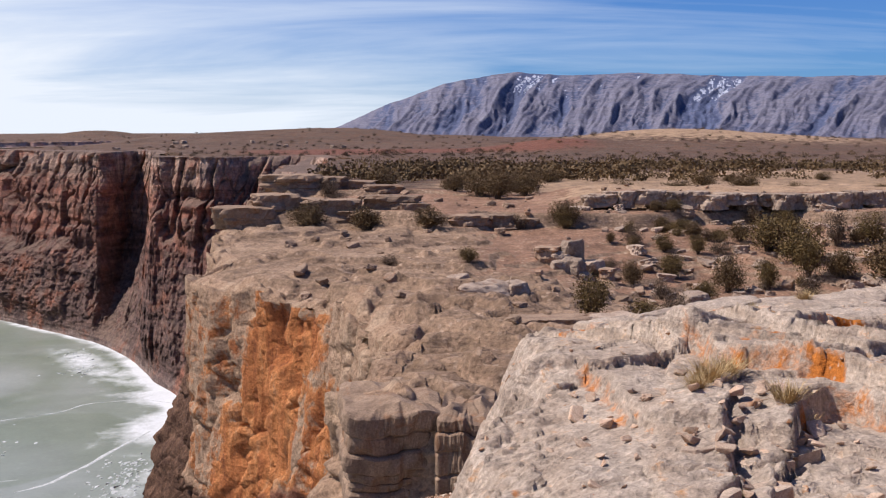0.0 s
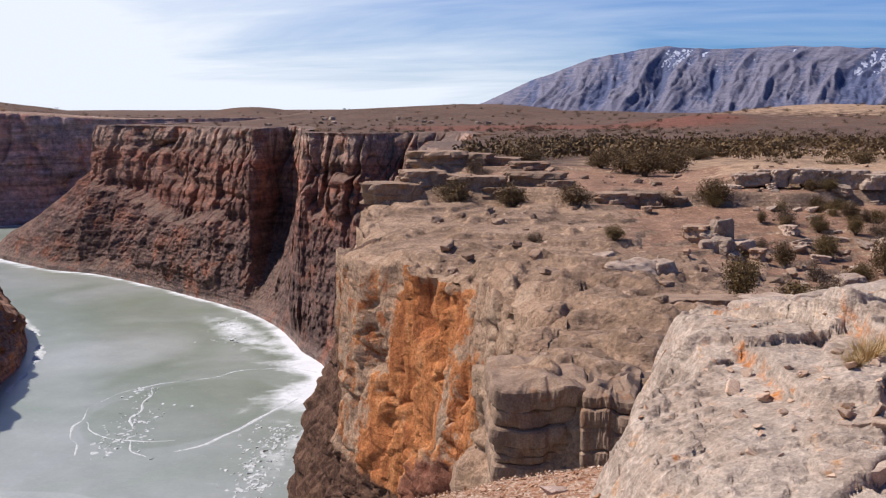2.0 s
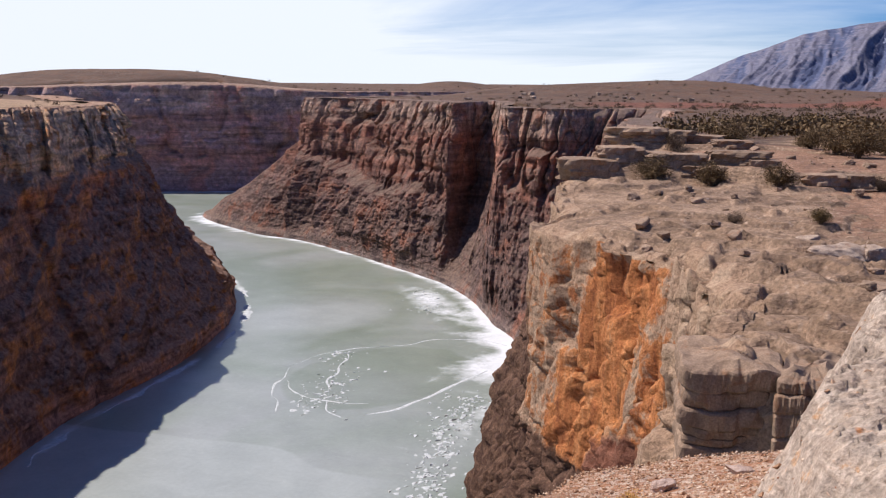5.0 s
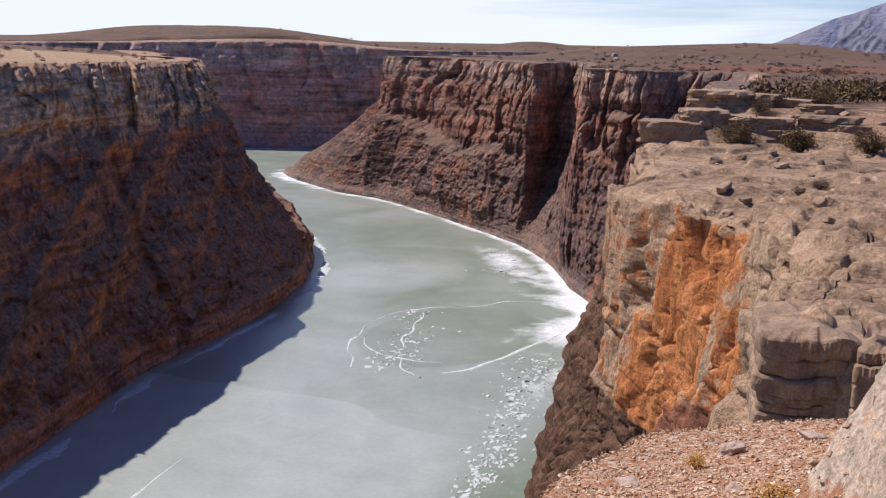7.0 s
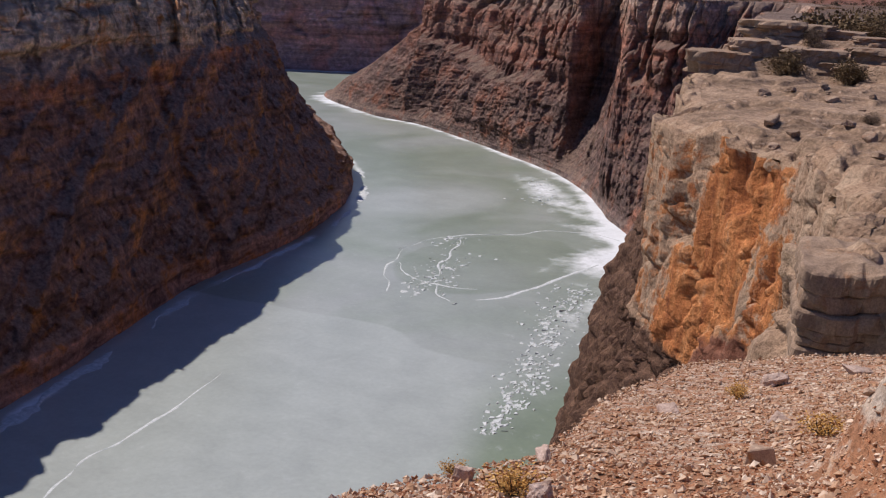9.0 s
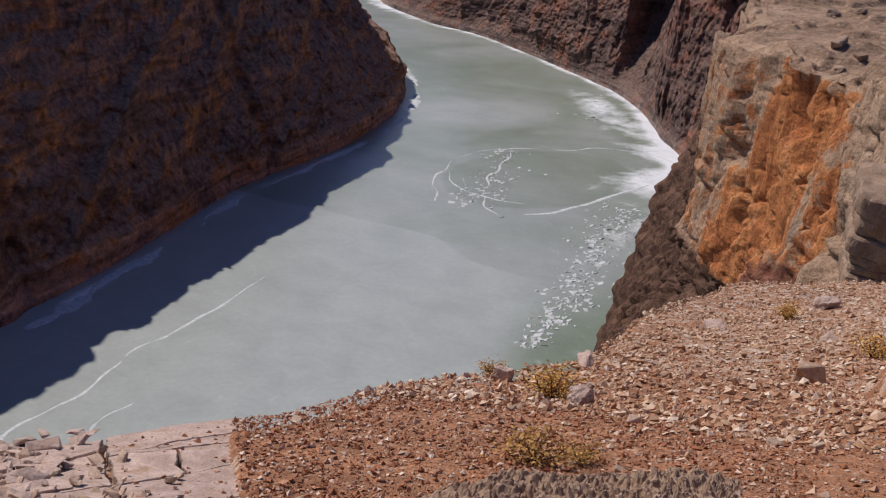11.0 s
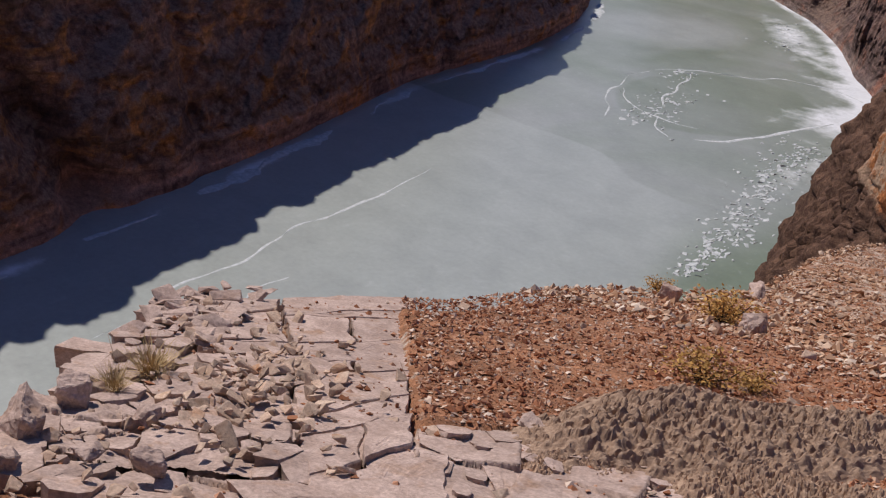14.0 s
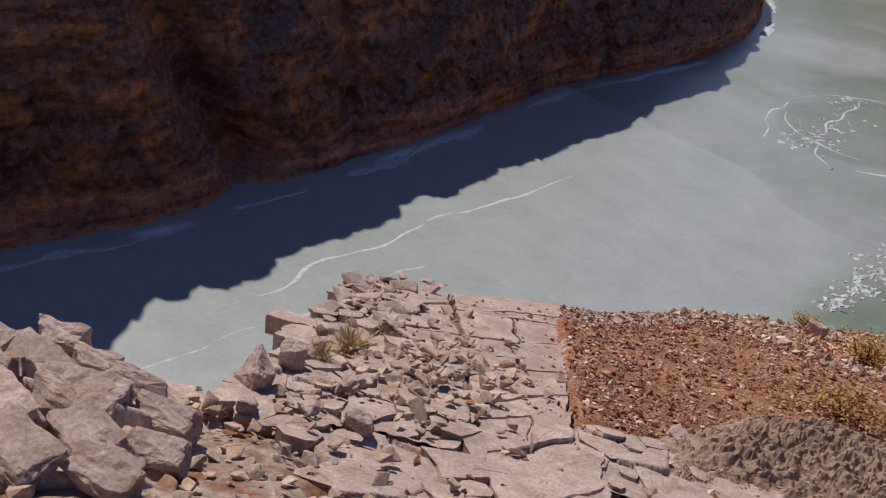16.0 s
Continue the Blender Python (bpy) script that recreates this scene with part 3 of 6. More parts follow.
def shelf_rock(x, y):
    """Pale limestone in broad worn slabs that break off in ledges, rough at the near corner and shattered below the ledges."""
    u, v = 0.82 * x + 0.57 * y, -0.57 * x + 0.82 * y
    u, v = u + 0.16 * fbm(x * 1.3, y * 1.3, 3.0, 3), v + 0.16 * fbm(x * 1.3, y * 1.3, 7.0, 3)
    z = -2.34 - 0.04 * (y - 9) + 0.045 * x + 0.14 * fbm(x / 3.4, y / 3.4, 9.1, 2) + shelf_steps(x, y)[0]
    a, ox, oy, e = fracture(u / 1.9, v / 1.25, 51)
    z = z + 0.03 * a + 0.07 * (np.sin(40 * a) * ox + np.cos(40 * a) * oy - 0.4 * oy) - 0.05 * smooth(0.03, 0.0, e)
    a, ox, oy, e = fracture(u / 0.62, v / 0.42, 55)
    z = z + (0.012 * a + 0.035 * (np.sin(40 * a) * ox + np.cos(40 * a) * oy) - 0.05 * smooth(0.035, 0.0, e)) * smooth(-0.1, 0.2, fbm(x / 1.4, y / 1.4, 2.8, 3))
    rough_ = np.clip(smooth(1.15, 0.6, x - 0.08 * (y - 7)) + np.exp(-(((x - 2.0) / 0.6) ** 2 + ((y - 6.3) / 0.8) ** 2)), 0, 1)
    a, ox, oy, e = fracture(u / 0.17, v / 0.13, 58)
    z = z + rough_ * (0.02 * a + 0.02 * (ox - oy) - 0.03 * smooth(0.12, 0.0, e))
    return z + (0.012 + 0.030 * rough_) * fbm(x / 0.3, y / 0.3, 3.1, 4, 0.68) + 0.006 * fbm(x / 0.07, y / 0.07, 1.1, 2)


def near_top(x, y):
    """Ground about the camera: gravel falling towards the edge, a pale rock shelf on the right."""
    z = near_plane(x, y)
    left = x - np.interp(y, [3, 6, 8, 12, 16, 20], [0.9, 0.2, 0.3, 1.0, 2.6, 6.0])
    back = np.interp(x, [0, 2, 5, 10, 16], [11.6, 12.6, 15.0, 15.6, 15.6]) - y
    rock = shelf_rock(x, y)
    m = smooth(-0.75, 0.25, left + 0.5 * fbm(x / 1.2, y / 1.2, 5.5, 4)) * smooth(-0.4, 0.4, back + 0.3 * fbm(x, y, 6.5, 3)) * smooth(2.5, 5.5, y)
    z = z * (1 - m) + np.maximum(rock, z) * m
    z = z - 7.0 * smooth(0.0, 5.0, -back) * smooth(0.5, 2.5, x)
    z = z + 0.04 * fbm(x / 0.45, y / 0.45, 1.5, 4) + 0.12 * fbm(x / 2.2, y / 2.2, 1.5, 2)
    return z


def left_rim(x, y):
    """The shaded wall's rim: notched, with standing blocks."""
    pick, _, _, joint = fracture(x / 15, y / 15, 21)
    return plateau(x, y) + smooth(-430, -330, x) * (2.2 * pick + 1.2 - 2.5 * smooth(0.12, 0.0, joint)) * smooth(600, 450, y)


right_wall = tagged(wall("canyon_wall_right", RIGHT_WALL, 1250, 220, ROCK_FAR, plateau, 26, [(4.0, 60, 3), (1.6, 16, 2.0), (0.9, 6.5, 1.2), (0.7, 3.0, 0.8)], [(40, 5.0, 4.0, 7.0), (15, 3.2, 2.4, 2.6), (6, 2.4, 0.9, 1.0)], [(13.0, 46, 1.2), (5.0, 18, 0.7), (1.6, 7, 0.3)], (1.7, 16.0), 1.7, band=4, rubble=[(7.0, 0.8, 0.6, 0.5), (3.0, 0.8, 0.45, 0.4)]),
                    "sunlit red-brown bedded canyon wall with scree at its foot", "canyon wall", kind="structure")
left_wall = tagged(wall("canyon_wall_left", LEFT_WALL, 1150, 210, ROCK_LEFT, left_rim, 26, [(4.0, 70, 1.5), (6.0, 26, 0.9), (3.0, 9.0, 0.8), (1.6, 3.6, 0.7)], [(34, 4.0, 6.0, 2.2), (15, 1.0, 1.6, 0.6)], [(11.0, 60, -3.5), (3.0, 24, -2.5)], (3.0, 12.0), 8.3, band=11, rubble=[(6.0, 0.6, 0.9, 0.8)],
                        gullies=[(-252, 168, -300, 128, 9, 20), (-252, 60, -300, 20, 7, 9), (-300, 392, -350, 400, 5, 6), (-262, 215, -330, 235, 4, 6)]),
                   "shaded dark canyon wall of bedded rock above the ice", "canyon wall", kind="structure")
far_wall = tagged(wall("canyon_wall_far", FAR_WALL, 330, 110, ROCK_BEND, plateau, 26, [(5, 90, 3), (3, 28, 1.2), (2.0, 10, 1), (1.0, 6, 1)], [(60, 2.5, 3.0, 5.0), (24, 1.6, 1.5, 2.0)], [(4.0, 60, 0.5)], (1.5, 22.0), 4.4, band=6), "far shaded canyon wall closing the bend", "canyon wall", kind="structure")
back_wall = tagged(wall("canyon_wall_behind_promontory", PROMONTORY_BACK, 330, 110, ROCK_FAR, plateau, 12, [(4, 60, 5), (3, 19, 2), (1.5, 6, 1), (0.8, 3, 1)], [(20, 3, 2.0, 3.0)], [(4.0, 30, 0.5)], (1.3, 9.0), 5.1), "red-brown canyon wall behind the promontory", "canyon wall", kind="structure")


def cliff_marks(x, y, z, h, g):
    """Where the promontory is stained orange, crusted dark, or buried in red rubble."""
    along = y + 0.25 * (z + 12)
    ragged = 0.9 * fbm(x / 1.6, y / 1.6, z / 5.0, 4) + 0.5 * fbm(x / 0.7, y / 0.7, z / 2.5, 3)
    strong = smooth(56.0, 59.5, along + 1.6 * ragged) * smooth(66.5, 62.5, along + 1.5 * ragged) * (0.45 + 0.55 * smooth(-9.4, -12.0, z + ragged))
    side = 0.36 * smooth(62, 65, along) * smooth(75, 71, along) * smooth(-9.5, -12.0, z + ragged)
    low = 0.75 * smooth(35, 41, y) * smooth(62, 56, y) * smooth(-12.6, -15.0, z + 0.8 * ragged)
    stain = np.maximum(np.maximum(strong, side), low) * (g <= 0)
    crust = smooth(71.5, 74, y) * smooth(-12.0, -14.0, z) + smooth(58, 64, y) * smooth(-25, -27, z)
    crust = np.maximum(crust, smooth(-23.5, -26.0, z) * smooth(56, 62, y))
    rubble = smooth(-20.0, -22.0, z + ragged) * smooth(66, 58, y + 2 * ragged)
    return {"stain": stain, "crust": crust, "rubble": rubble}


promontory = tagged(wall("promontory_cliff", PROMONTORY, 1000, 240, ROCK_CLIFF, prom_top, 1.6, [(0.8, 7, 4.0), (0.45, 2.2, 5.0), (0.20, 0.9, 3.5), (0.12, 0.42, 1.6)], [(4.2, 4.0, 0.45, 0.7), (1.5, 4.0, 0.22, 0.30)], [(2.2, 9, 0.5), (1.1, 3.4, 0.4), (0.5, 1.4, 0.0)], (0.16, 1.1), 2.9, marks=cliff_marks, shares=(0.02, 0.38, 0.53), crowd=3.2, rubble=[(2.6, 1.1, 0.55, 0.6), (1.1, 1.0, 0.3, 0.3)], beds_at=lambda y: 0.12 + 2.2 * smooth(48, 42, y),
                         hollows=[(-10.2, 62.2, -12.4, 1.1, 2.2), (-9.3, 60.8, -14.4, 0.9, 1.4), (-12.6, 65.4, -11.2, 0.8, 0.9), (-9.6, 61.0, -11.0, 0.6, 0.8)]),
                    "orange-stained limestone cliff of the promontory", "cliff", kind="structure")

# promontory top
gx, gy = np.meshgrid(np.arange(-26, 62, 0.21), np.arange(22, 150, 0.21), indexing="ij")
rim_line, _ = spline([(a[2], a[3], 0) for a in PROMONTORY + PROMONTORY_BACK[1:3]], 260)
d, side = edge_distance(gx, gy, rim_line[::3, :2])
top_keep = (side < 0) & (d > 0.9)
pz = prom_top(gx, gy)
slope = np.hypot(*np.gradient(pz, 0.21))
bare = np.clip(0.15 + 0.9 * np.maximum(smooth(80, 55, gy) * smooth(30, 10, gx), 0.7 * smooth(100, 90, gy) * smooth(8, -2, gx)) + 1.2 * smooth(0.25, 0.8, slope), 0, 1)
prom = grid_object("promontory_top", np.stack([gx, gy, pz], -1), ROCK_TOP, keep=top_keep, marks={"rock": bare, "tan": smooth(104, 110, gy) * smooth(4, 16, gx - 0.3 * (gy - 104))})
tagged(prom, "flat bedded limestone top of the promontory with bare soil", "rock ground", kind="structure")

def shelf_lichen(x, y):
    """Rust on the faces of the shelf's ledges, and orange lichen in a few spots."""
    rust = 0.85 * shelf_steps(x, y)[1] * (0.55 + 0.9 * fbm(x / 0.6, y / 0.6, 2.2, 3))
    return rust + 0.55 * smooth(0.45, 0.62, fbm(x / 0.5, y / 0.5, 6.2, 3)) + 0.8 * np.exp(-(((x - 1.45) / 0.35) ** 2 + ((y - 11.6) / 0.3) ** 2)) + 0.9 * np.exp(-(((x - 3.9) / 0.16) ** 2 + ((y - 9.85) / 0.25) ** 2))


LEDGE_EDGE = ([-0.8, 0.3, 1.2, 1.83, 2.47, 3.48, 3.7], [-0.7, -1.0, -1.52, -1.92, -2.50, -3.37, -3.5])


def lower_rock(x, y):
    """How far inside the bare rock that runs on below the gravel."""
    u, v = (x + 1.55) * -0.62 + (y - 1.22) * 0.785, (x + 1.55) * -0.785 - (y - 1.22) * 0.62
    return np.minimum(np.minimum(0.74 - 0.10 * v + 0.07 * fbm(x * 3, y * 3, 2.0, 3) - u, v + 0.95 + 0.1 * fbm(x * 2, y * 2, 6.0, 2)), u + 0.75)


def rock_edge(x, y):
    """Metres inside the ledge's bare rock, less than 0 on gravel."""
    return np.maximum(np.interp(y, *LEDGE_EDGE) - x, lower_rock(x, y))


def rock_zone(x, y):
    """Where the ledge's bedrock lies bare."""
    return (rock_edge(x, y) > 0.05 + 0.03 * vnoise(x * 9, y * 9, 2.0)) & (y + 0.4 * (x + 1.7) > 0.45)


# ground about the camera
gx, gy = np.meshgrid(np.arange(-8, 16, 0.05), np.arange(-9, 24, 0.05), indexing="ij")
near_line, _ = spline([(a, b, 0) for a, b in NEAR_EDGE], 240)
d, side = edge_distance(gx, gy, near_line[::2, :2])
z = near_top(gx, gy)
out = side > 0
wob = 0.12 * fbm(gx * 2, gy * 2, 3.0, 3)
drop = np.where(out, np.maximum(d + wob, 0), 0)
z = z - 9.0 * drop - 0.5 * smooth(0.5, 0.0, d) ** 2 * 0.2
z = z - 0.12 * smooth(0.05, 0.15, rock_edge(gx, gy)) * smooth(0.1, 0.5, gy + 0.4 * (gx + 1.7) - 0.2)
lift = near_top(gx, gy) - near_plane(gx, gy)
bare = np.maximum(smooth(0.25, 0.7, lift), smooth(0.1, 0.3, drop))
bare = np.maximum(bare, 0.46 * smooth(4.0, 7.5, gy))
bare = np.maximum(bare, 0.50 * smooth(-1.4, -0.6, gy + 0.4 * fbm(gx * 1.5, gy * 1.5, 4.0, 3)) * (rock_edge(gx, gy) > 0.1 + 0.1 * fbm(gx * 3, gy * 3, 2.0, 3)))
lichen = shelf_lichen(gx, gy) * smooth(0.25, 0.7, lift)
near = grid_object("ground_near", np.stack([gx, gy, z], -1), SOIL_NEAR, keep=drop < 2.6, marks={"rock": bare, "lichen": lichen})
tagged(near, "red gravelly soil and rock ledge at the canyon rim", "ground", kind="structure")

# the land as one sheet, with the canyon sunk into it
ang = np.radians(np.r_[np.arange(-180, -70, 2.0), np.arange(-70, 60, 0.35), np.arange(60, 181, 2.0)])
rad = np.r_[0.5, np.geomspace(3, 4900, 330)]
A_, R_ = np.meshgrid(ang, rad, indexing="ij")
gx, gy = np.sin(A_) * R_, np.cos(A_) * R_
canyon = [(a[2], a[3]) for a in RIGHT_WALL] + [(a[2], a[3]) for a in reversed(PROMONTORY + PROMONTORY_BACK[1:])] + [(5, 22), (2, 18.5), (-3, 18), (-3.5, 10), (-2.6, 1), (-4, -2.5), (-20, -60), (-60, -400), (-400, -420)] \
    + [(a[2], a[3]) for a in LEFT_WALL] + LEFT_REST + [(-1300, 1050), (-1300, 1250)] + [(a[2], a[3]) for a in FAR_WALL]
d, _ = edge_distance(gx, gy, canyon + canyon[:1])
sunk = inside(gx, gy, canyon) | (d < np.clip(0.02 * np.hypot(gx, gy), 1.5, 14))
z = plateau(gx, gy) - 0.4
z = np.where((gx > -24) & (gx < 58) & (gy > 20) & (gy < 141), np.minimum(z, -16.0), z)
z = np.where((gx > -1) & (gy > 0) & (np.hypot(gx, gy) < 34), np.minimum(z, -14), z)
z = np.where((np.hypot(gx, gy) < 21), near_top(np.clip(gx, -8, 16), np.clip(gy, -9, 24)) - 2.5, z)
z = np.where(gy < -6, -2.2 + 0.4 * fbm(gx / 6, gy / 6, 0, 3), z)
z = np.where(sunk, -158.0, z)
red = np.exp(-(((gx + 70) / 110) ** 2 + ((gy - 830) / 110) ** 2)) + 0.9 * np.exp(-(((gx - 80) / 60) ** 2 + ((gy - 860) / 60) ** 2))
tan = smooth(100, 125, gy) * smooth(330, 230, gy) * smooth(-25, 5, gx - 0.05 * gy) + 0.9 * np.exp(-(((gx - 260) / 190) ** 2 + ((gy - 980) / 110) ** 2)) + smooth(-318, -345, gx) * smooth(640, 560, gy)
land = smooth_shade(grid_object("ground", np.stack([gx, gy, z], -1), SOIL_PLATEAU, close_u=True, marks={"red": red, "tan": tan, "snow": 0 * red}))
tagged(land, "dry brown plateau land dotted with scrub, cut by the canyon", "ground", kind="structure")

# ---- ice ----


def ice_material():
    mat, t, b, co = material("grey_green_river_ice")

    def mark(key):
        a = t.nodes.new("ShaderNodeAttribute")
        a.attribute_name = key
        return a.outputs["Fac"]

    big = noise_tex(t, co, 0.010, 4, 0.55, 0.6)
    mid = noise_tex(t, co, 0.055, 7, 0.70, 0.3)
    fine = noise_tex(t, co, 0.5, 5, 0.65)
    col = ramp(t, big, [(0.35, (0.20, 0.235, 0.18)), (0.52, (0.255, 0.285, 0.245)), (0.68, (0.30, 0.32, 0.30))])
    col = mix(t, ramp(t, mark("thin"), [(0.2, 0.0), (0.8, 1.0)]), col, (0.165, 0.20, 0.135))
    col = mix(t, ramp(t, mark("frost"), [(0.3, 0.0), (0.7, 0.85)]), col, (0.335, 0.362, 0.338))
    speck = noise_tex(t, co, 0.22, 5, 0.7, 0.5)
    col = mix(t, ramp(t, speck, [(0.60, 0.0), (0.74, 0.35)]), col, (0.44, 0.46, 0.45))
    f = math_node(t, "ADD", mark("snow"), math_node(t, "MULTIPLY", math_node(t, "SUBTRACT", mid, 0.5), 1.5))
    snow = ramp(t, f, [(0.34, 0.0), (0.90, 1.0)])
    col = mix(t, snow, col, (0.62, 0.64, 0.65))
    col = mix(t, 1.0, col, ramp(t, fine, [(0.3, 0.93), (0.7, 1.06)]), "MULTIPLY")
    col = mix(t, 1.0, col, ramp(t, mid, [(0.3, 0.88), (0.7, 1.10)]), "MULTIPLY")
    t.links.new(col, b.inputs["Base Color"])
    b.inputs["Specular IOR Level"].default_value = 0.42
    t.links.new(ramp(t, snow, [(0.0, 0.30), (1.0, 0.9)]), b.inputs["Roughness"])
    bump(t, b, fine, 0.04, 0.1)
    return mat


ICE = ice_material()


def blob(x, y, cx, cy, rx, ry, turn=0.0):
    c, s = math.cos(radians(turn)), math.sin(radians(turn))
    u, v = (x - cx) * c + (y - cy) * s, -(x - cx) * s + (y - cy) * c
    return np.exp(-((u / rx) ** 2 + (v / ry) ** 2))


gx, gy = np.meshgrid(np.r_[np.arange(-1200, -440, 14.0), np.arange(-440, -40, 2.5)], np.r_[np.arange(-430, -20, 14.0), np.arange(-20, 760, 2.5), np.arange(760, 1460, 8.0)], indexing="ij")
right_shore, _ = spline([(a[0], a[1]) for a in RIGHT_WALL], 120)
left_shore, _ = spline([(a[0], a[1]) for a in LEFT_WALL], 120)
far_shore, _ = spline([(a[0], a[1]) for a in FAR_WALL], 40)
dr, _ = edge_distance(gx, gy, right_shore)
dl, _ = edge_distance(gx, gy, left_shore)
df, _ = edge_distance(gx, gy, far_shore)
snow = np.clip(0.55 + 0.3 * smooth(560, 680, gy) + 0.7 * vnoise(gx / 34, gy / 34, 2.4), 0, 1.1) * np.exp(-((dr / 6.5) ** 2)) * smooth(400, 480, gy) + 0.8 * np.exp(-((df / 16) ** 2)) + 0.9 * np.exp(-(((dl - 6.0) / 3.0) ** 2)) * np.clip(0.45 + 0.8 * vnoise(gx / 26, gy / 26, 4.4), 0, 1)
snow = snow + 1.15 * blob(gx, gy, -140, 522, 38, 22, 60) + 0.45 * blob(gx, gy, -178, 605, 70, 12, 124) + 0.75 * blob(gx, gy, -150, 565, 40, 14, -20) + 0.7 * blob(gx, gy, -232, 660, 62, 15, 125) + 0.55 * blob(gx, gy, -128, 440, 12, 55)
snow = snow + 0.5 * blob(gx, gy, -560, 960, 60, 40) * 1.0
thin = 0.48 * smooth(0.33, 0.40, blob(gx, gy, -196, 480, 42, 62, -10) + 0.02 * vnoise(gx / 9, gy / 9, 1.0)) + 0.9 * blob(gx, gy, -95, 290, 34, 130) + 0.8 * blob(gx, gy, -180, 610, 26, 60, 40)
frost = smooth(-3, 3, (360 + 10 * vnoise(gx / 40, gy / 40, 2)) - gy - 0.06 * (gx + 190)) * smooth(-70, -130, gx + 0.25 * (gy - 200)) + 0.9 * blob(gx, gy, -285, 590, 45, 60, -30)
ice = smooth_shade(grid_object("water", np.stack([gx, gy, np.full(gx.shape, WATER)], -1), ICE, marks={"snow": snow, "thin": thin, "frost": frost}))
tagged(ice, "frozen grey-green river with white snow and cracks", "river ice", kind="structure")


def white_snow():
    mat, t, b, co = material("wind_packed_snow_ice")
    n = noise_tex(t, co, 0.6, 5, 0.6)
    t.links.new(ramp(t, n, [(0.3, (0.36, 0.39, 0.38)), (0.7, (0.58, 0.60, 0.60))]), b.inputs["Base Color"])
    return mat


SNOW = white_snow()


def ice_ridge(points, width, height, seed, ragged=0.5):
    """A low pressure ridge of white ice along a line."""
    c, s = spline(points, max(40, int(22 * len(points))))
    d = np.gradient(c, axis=0)
    n = np.stack([-d[:, 1], d[:, 0]], 1) / np.linalg.norm(d, axis=1)[:, None]
    taper = np.sin(np.pi * np.clip(np.linspace(0.02, 0.98, len(c)), 0, 1)) ** 0.4
    w = width * taper * np.maximum(0.12, 0.75 + 1.1 * ragged * vnoise(s / 11, seed, 0.5) + 0.9 * ragged * vnoise(s / 3.5, seed, 1.5))
    c = c + n * (ragged * 2.2 * vnoise(s / 14, seed, 3.0))[:, None]
    across = np.array([-0.5, -0.3, 0.0, 0.3, 0.5])
    up = np.array([-0.05, 0.6, 1.0, 0.6, -0.05])
    p = np.zeros((len(c), 5, 3))
    p[..., :2] = c[:, None] + n[:, None] * (w[:, None] * across)[..., None]
    p[..., 2] = WATER + height * up[None] * (0.6 + 0.4 * vnoise(s / 4, seed, 7.0))[:, None]
    ob = smooth_shade(grid_object("ice_ridge", p, SNOW))
    return tagged(ob, "low white ridge of broken ice on the river", "ice ridge", "ridges on the river ice")


ice_ridge([(-178, 418), (-167, 431), (-160, 453), (-153, 482), (-146, 507)], 2.6, 0.25, 1.0, 0.3)
ice_ridge([(-246, 477), (-242, 502), (-233, 520), (-209, 538), (-190, 561), (-168, 566), (-150, 560)], 1.1, 0.15, 2.0, 0.7)
ice_ridge([(-218, 408), (-233, 439), (-246, 477)], 0.9, 0.12, 3.0, 1.1)
ice_ridge([(-228, 517), (-216, 466), (-200, 426), (-195, 416), (-186, 411)], 0.85, 0.12, 4.0, 1.2)
ice_ridge([(-236, 454), (-219, 437), (-201, 430), (-183, 435)], 0.8, 0.1, 5.0, 1.2)
ice_ridge([(-185, 95), (-185, 113), (-186, 127), (-187, 147), (-189, 166), (-194, 190)], 1.1, 0.1, 6.0, 0.9)
ice_ridge([(-198, 120), (-199, 141), (-207, 161), (-208, 178), (-213, 201), (-218, 251), (-224, 290)], 0.9, 0.1, 7.0, 0.9)


# white rind of ice along the foot of the shaded wall, broken by gaps
shore_run, _ = spline([(a[0], a[1]) for a in LEFT_WALL], 160)
shore_way = np.gradient(shore_run, axis=0)
shore_way /= np.linalg.norm(shore_way, axis=1)[:, None]
for k, (a, b) in enumerate(((22, 34), (36, 41), (43, 57), (59, 66), (69, 83), (86, 94), (95, 104), (106, 112))):
    p = shore_run[a:b:2] + np.c_[shore_way[a:b:2, 1], -shore_way[a:b:2, 0]] * 7.0
    ice_ridge([tuple(q) for q in p], 4.6, 0.4, 20.0 + k, 0.9)


def ice_rubble(name, spots, label, seed):
    """Loose plates of white ice, frozen in, as one sheet of many pieces."""
    rng = np.random.default_rng(seed)
    verts, faces = [], []
    for cx, cy, r, n in spots:
        for _ in range(n):
            q = rng.normal(0, 0.5, 2) * r
            k = rng.integers(5, 8)
            size = rng.uniform(0.35, 2.3) * rng.uniform(0.5, 1.0)
            a = np.sort(rng.uniform(0, 2 * np.pi, k))
            rad = size * rng.uniform(0.6, 1.1, k)
            base = len(verts)
            tilt = rng.normal(0, 0.12, 2)
            for lift in (0.0, rng.uniform(0.06, 0.2)):
                for ai, ri in zip(a, rad):
                    x, y = math.cos(ai) * ri, math.sin(ai) * ri * 1.5
                    verts.append((cx + q[0] + x * (1 - 0.2 * (lift > 0)), cy + q[1] * 1.6 + y * (1 - 0.2 * (lift > 0)), WATER - 0.03 + lift + (lift > 0) * (x * tilt[0] + y * tilt[1])))
            faces.append(tuple(range(base + k, base + 2 * k)))
            faces += [(base + i, base + (i + 1) % k, base + k + (i + 1) % k, base + k + i) for i in range(k)]
    me = bpy.data.meshes.new(name)
    me.from_pydata(verts, [], faces)
    me.materials.append(SNOW)
    return tagged(new(name, me), label, "ice rubble", kind="stuff")


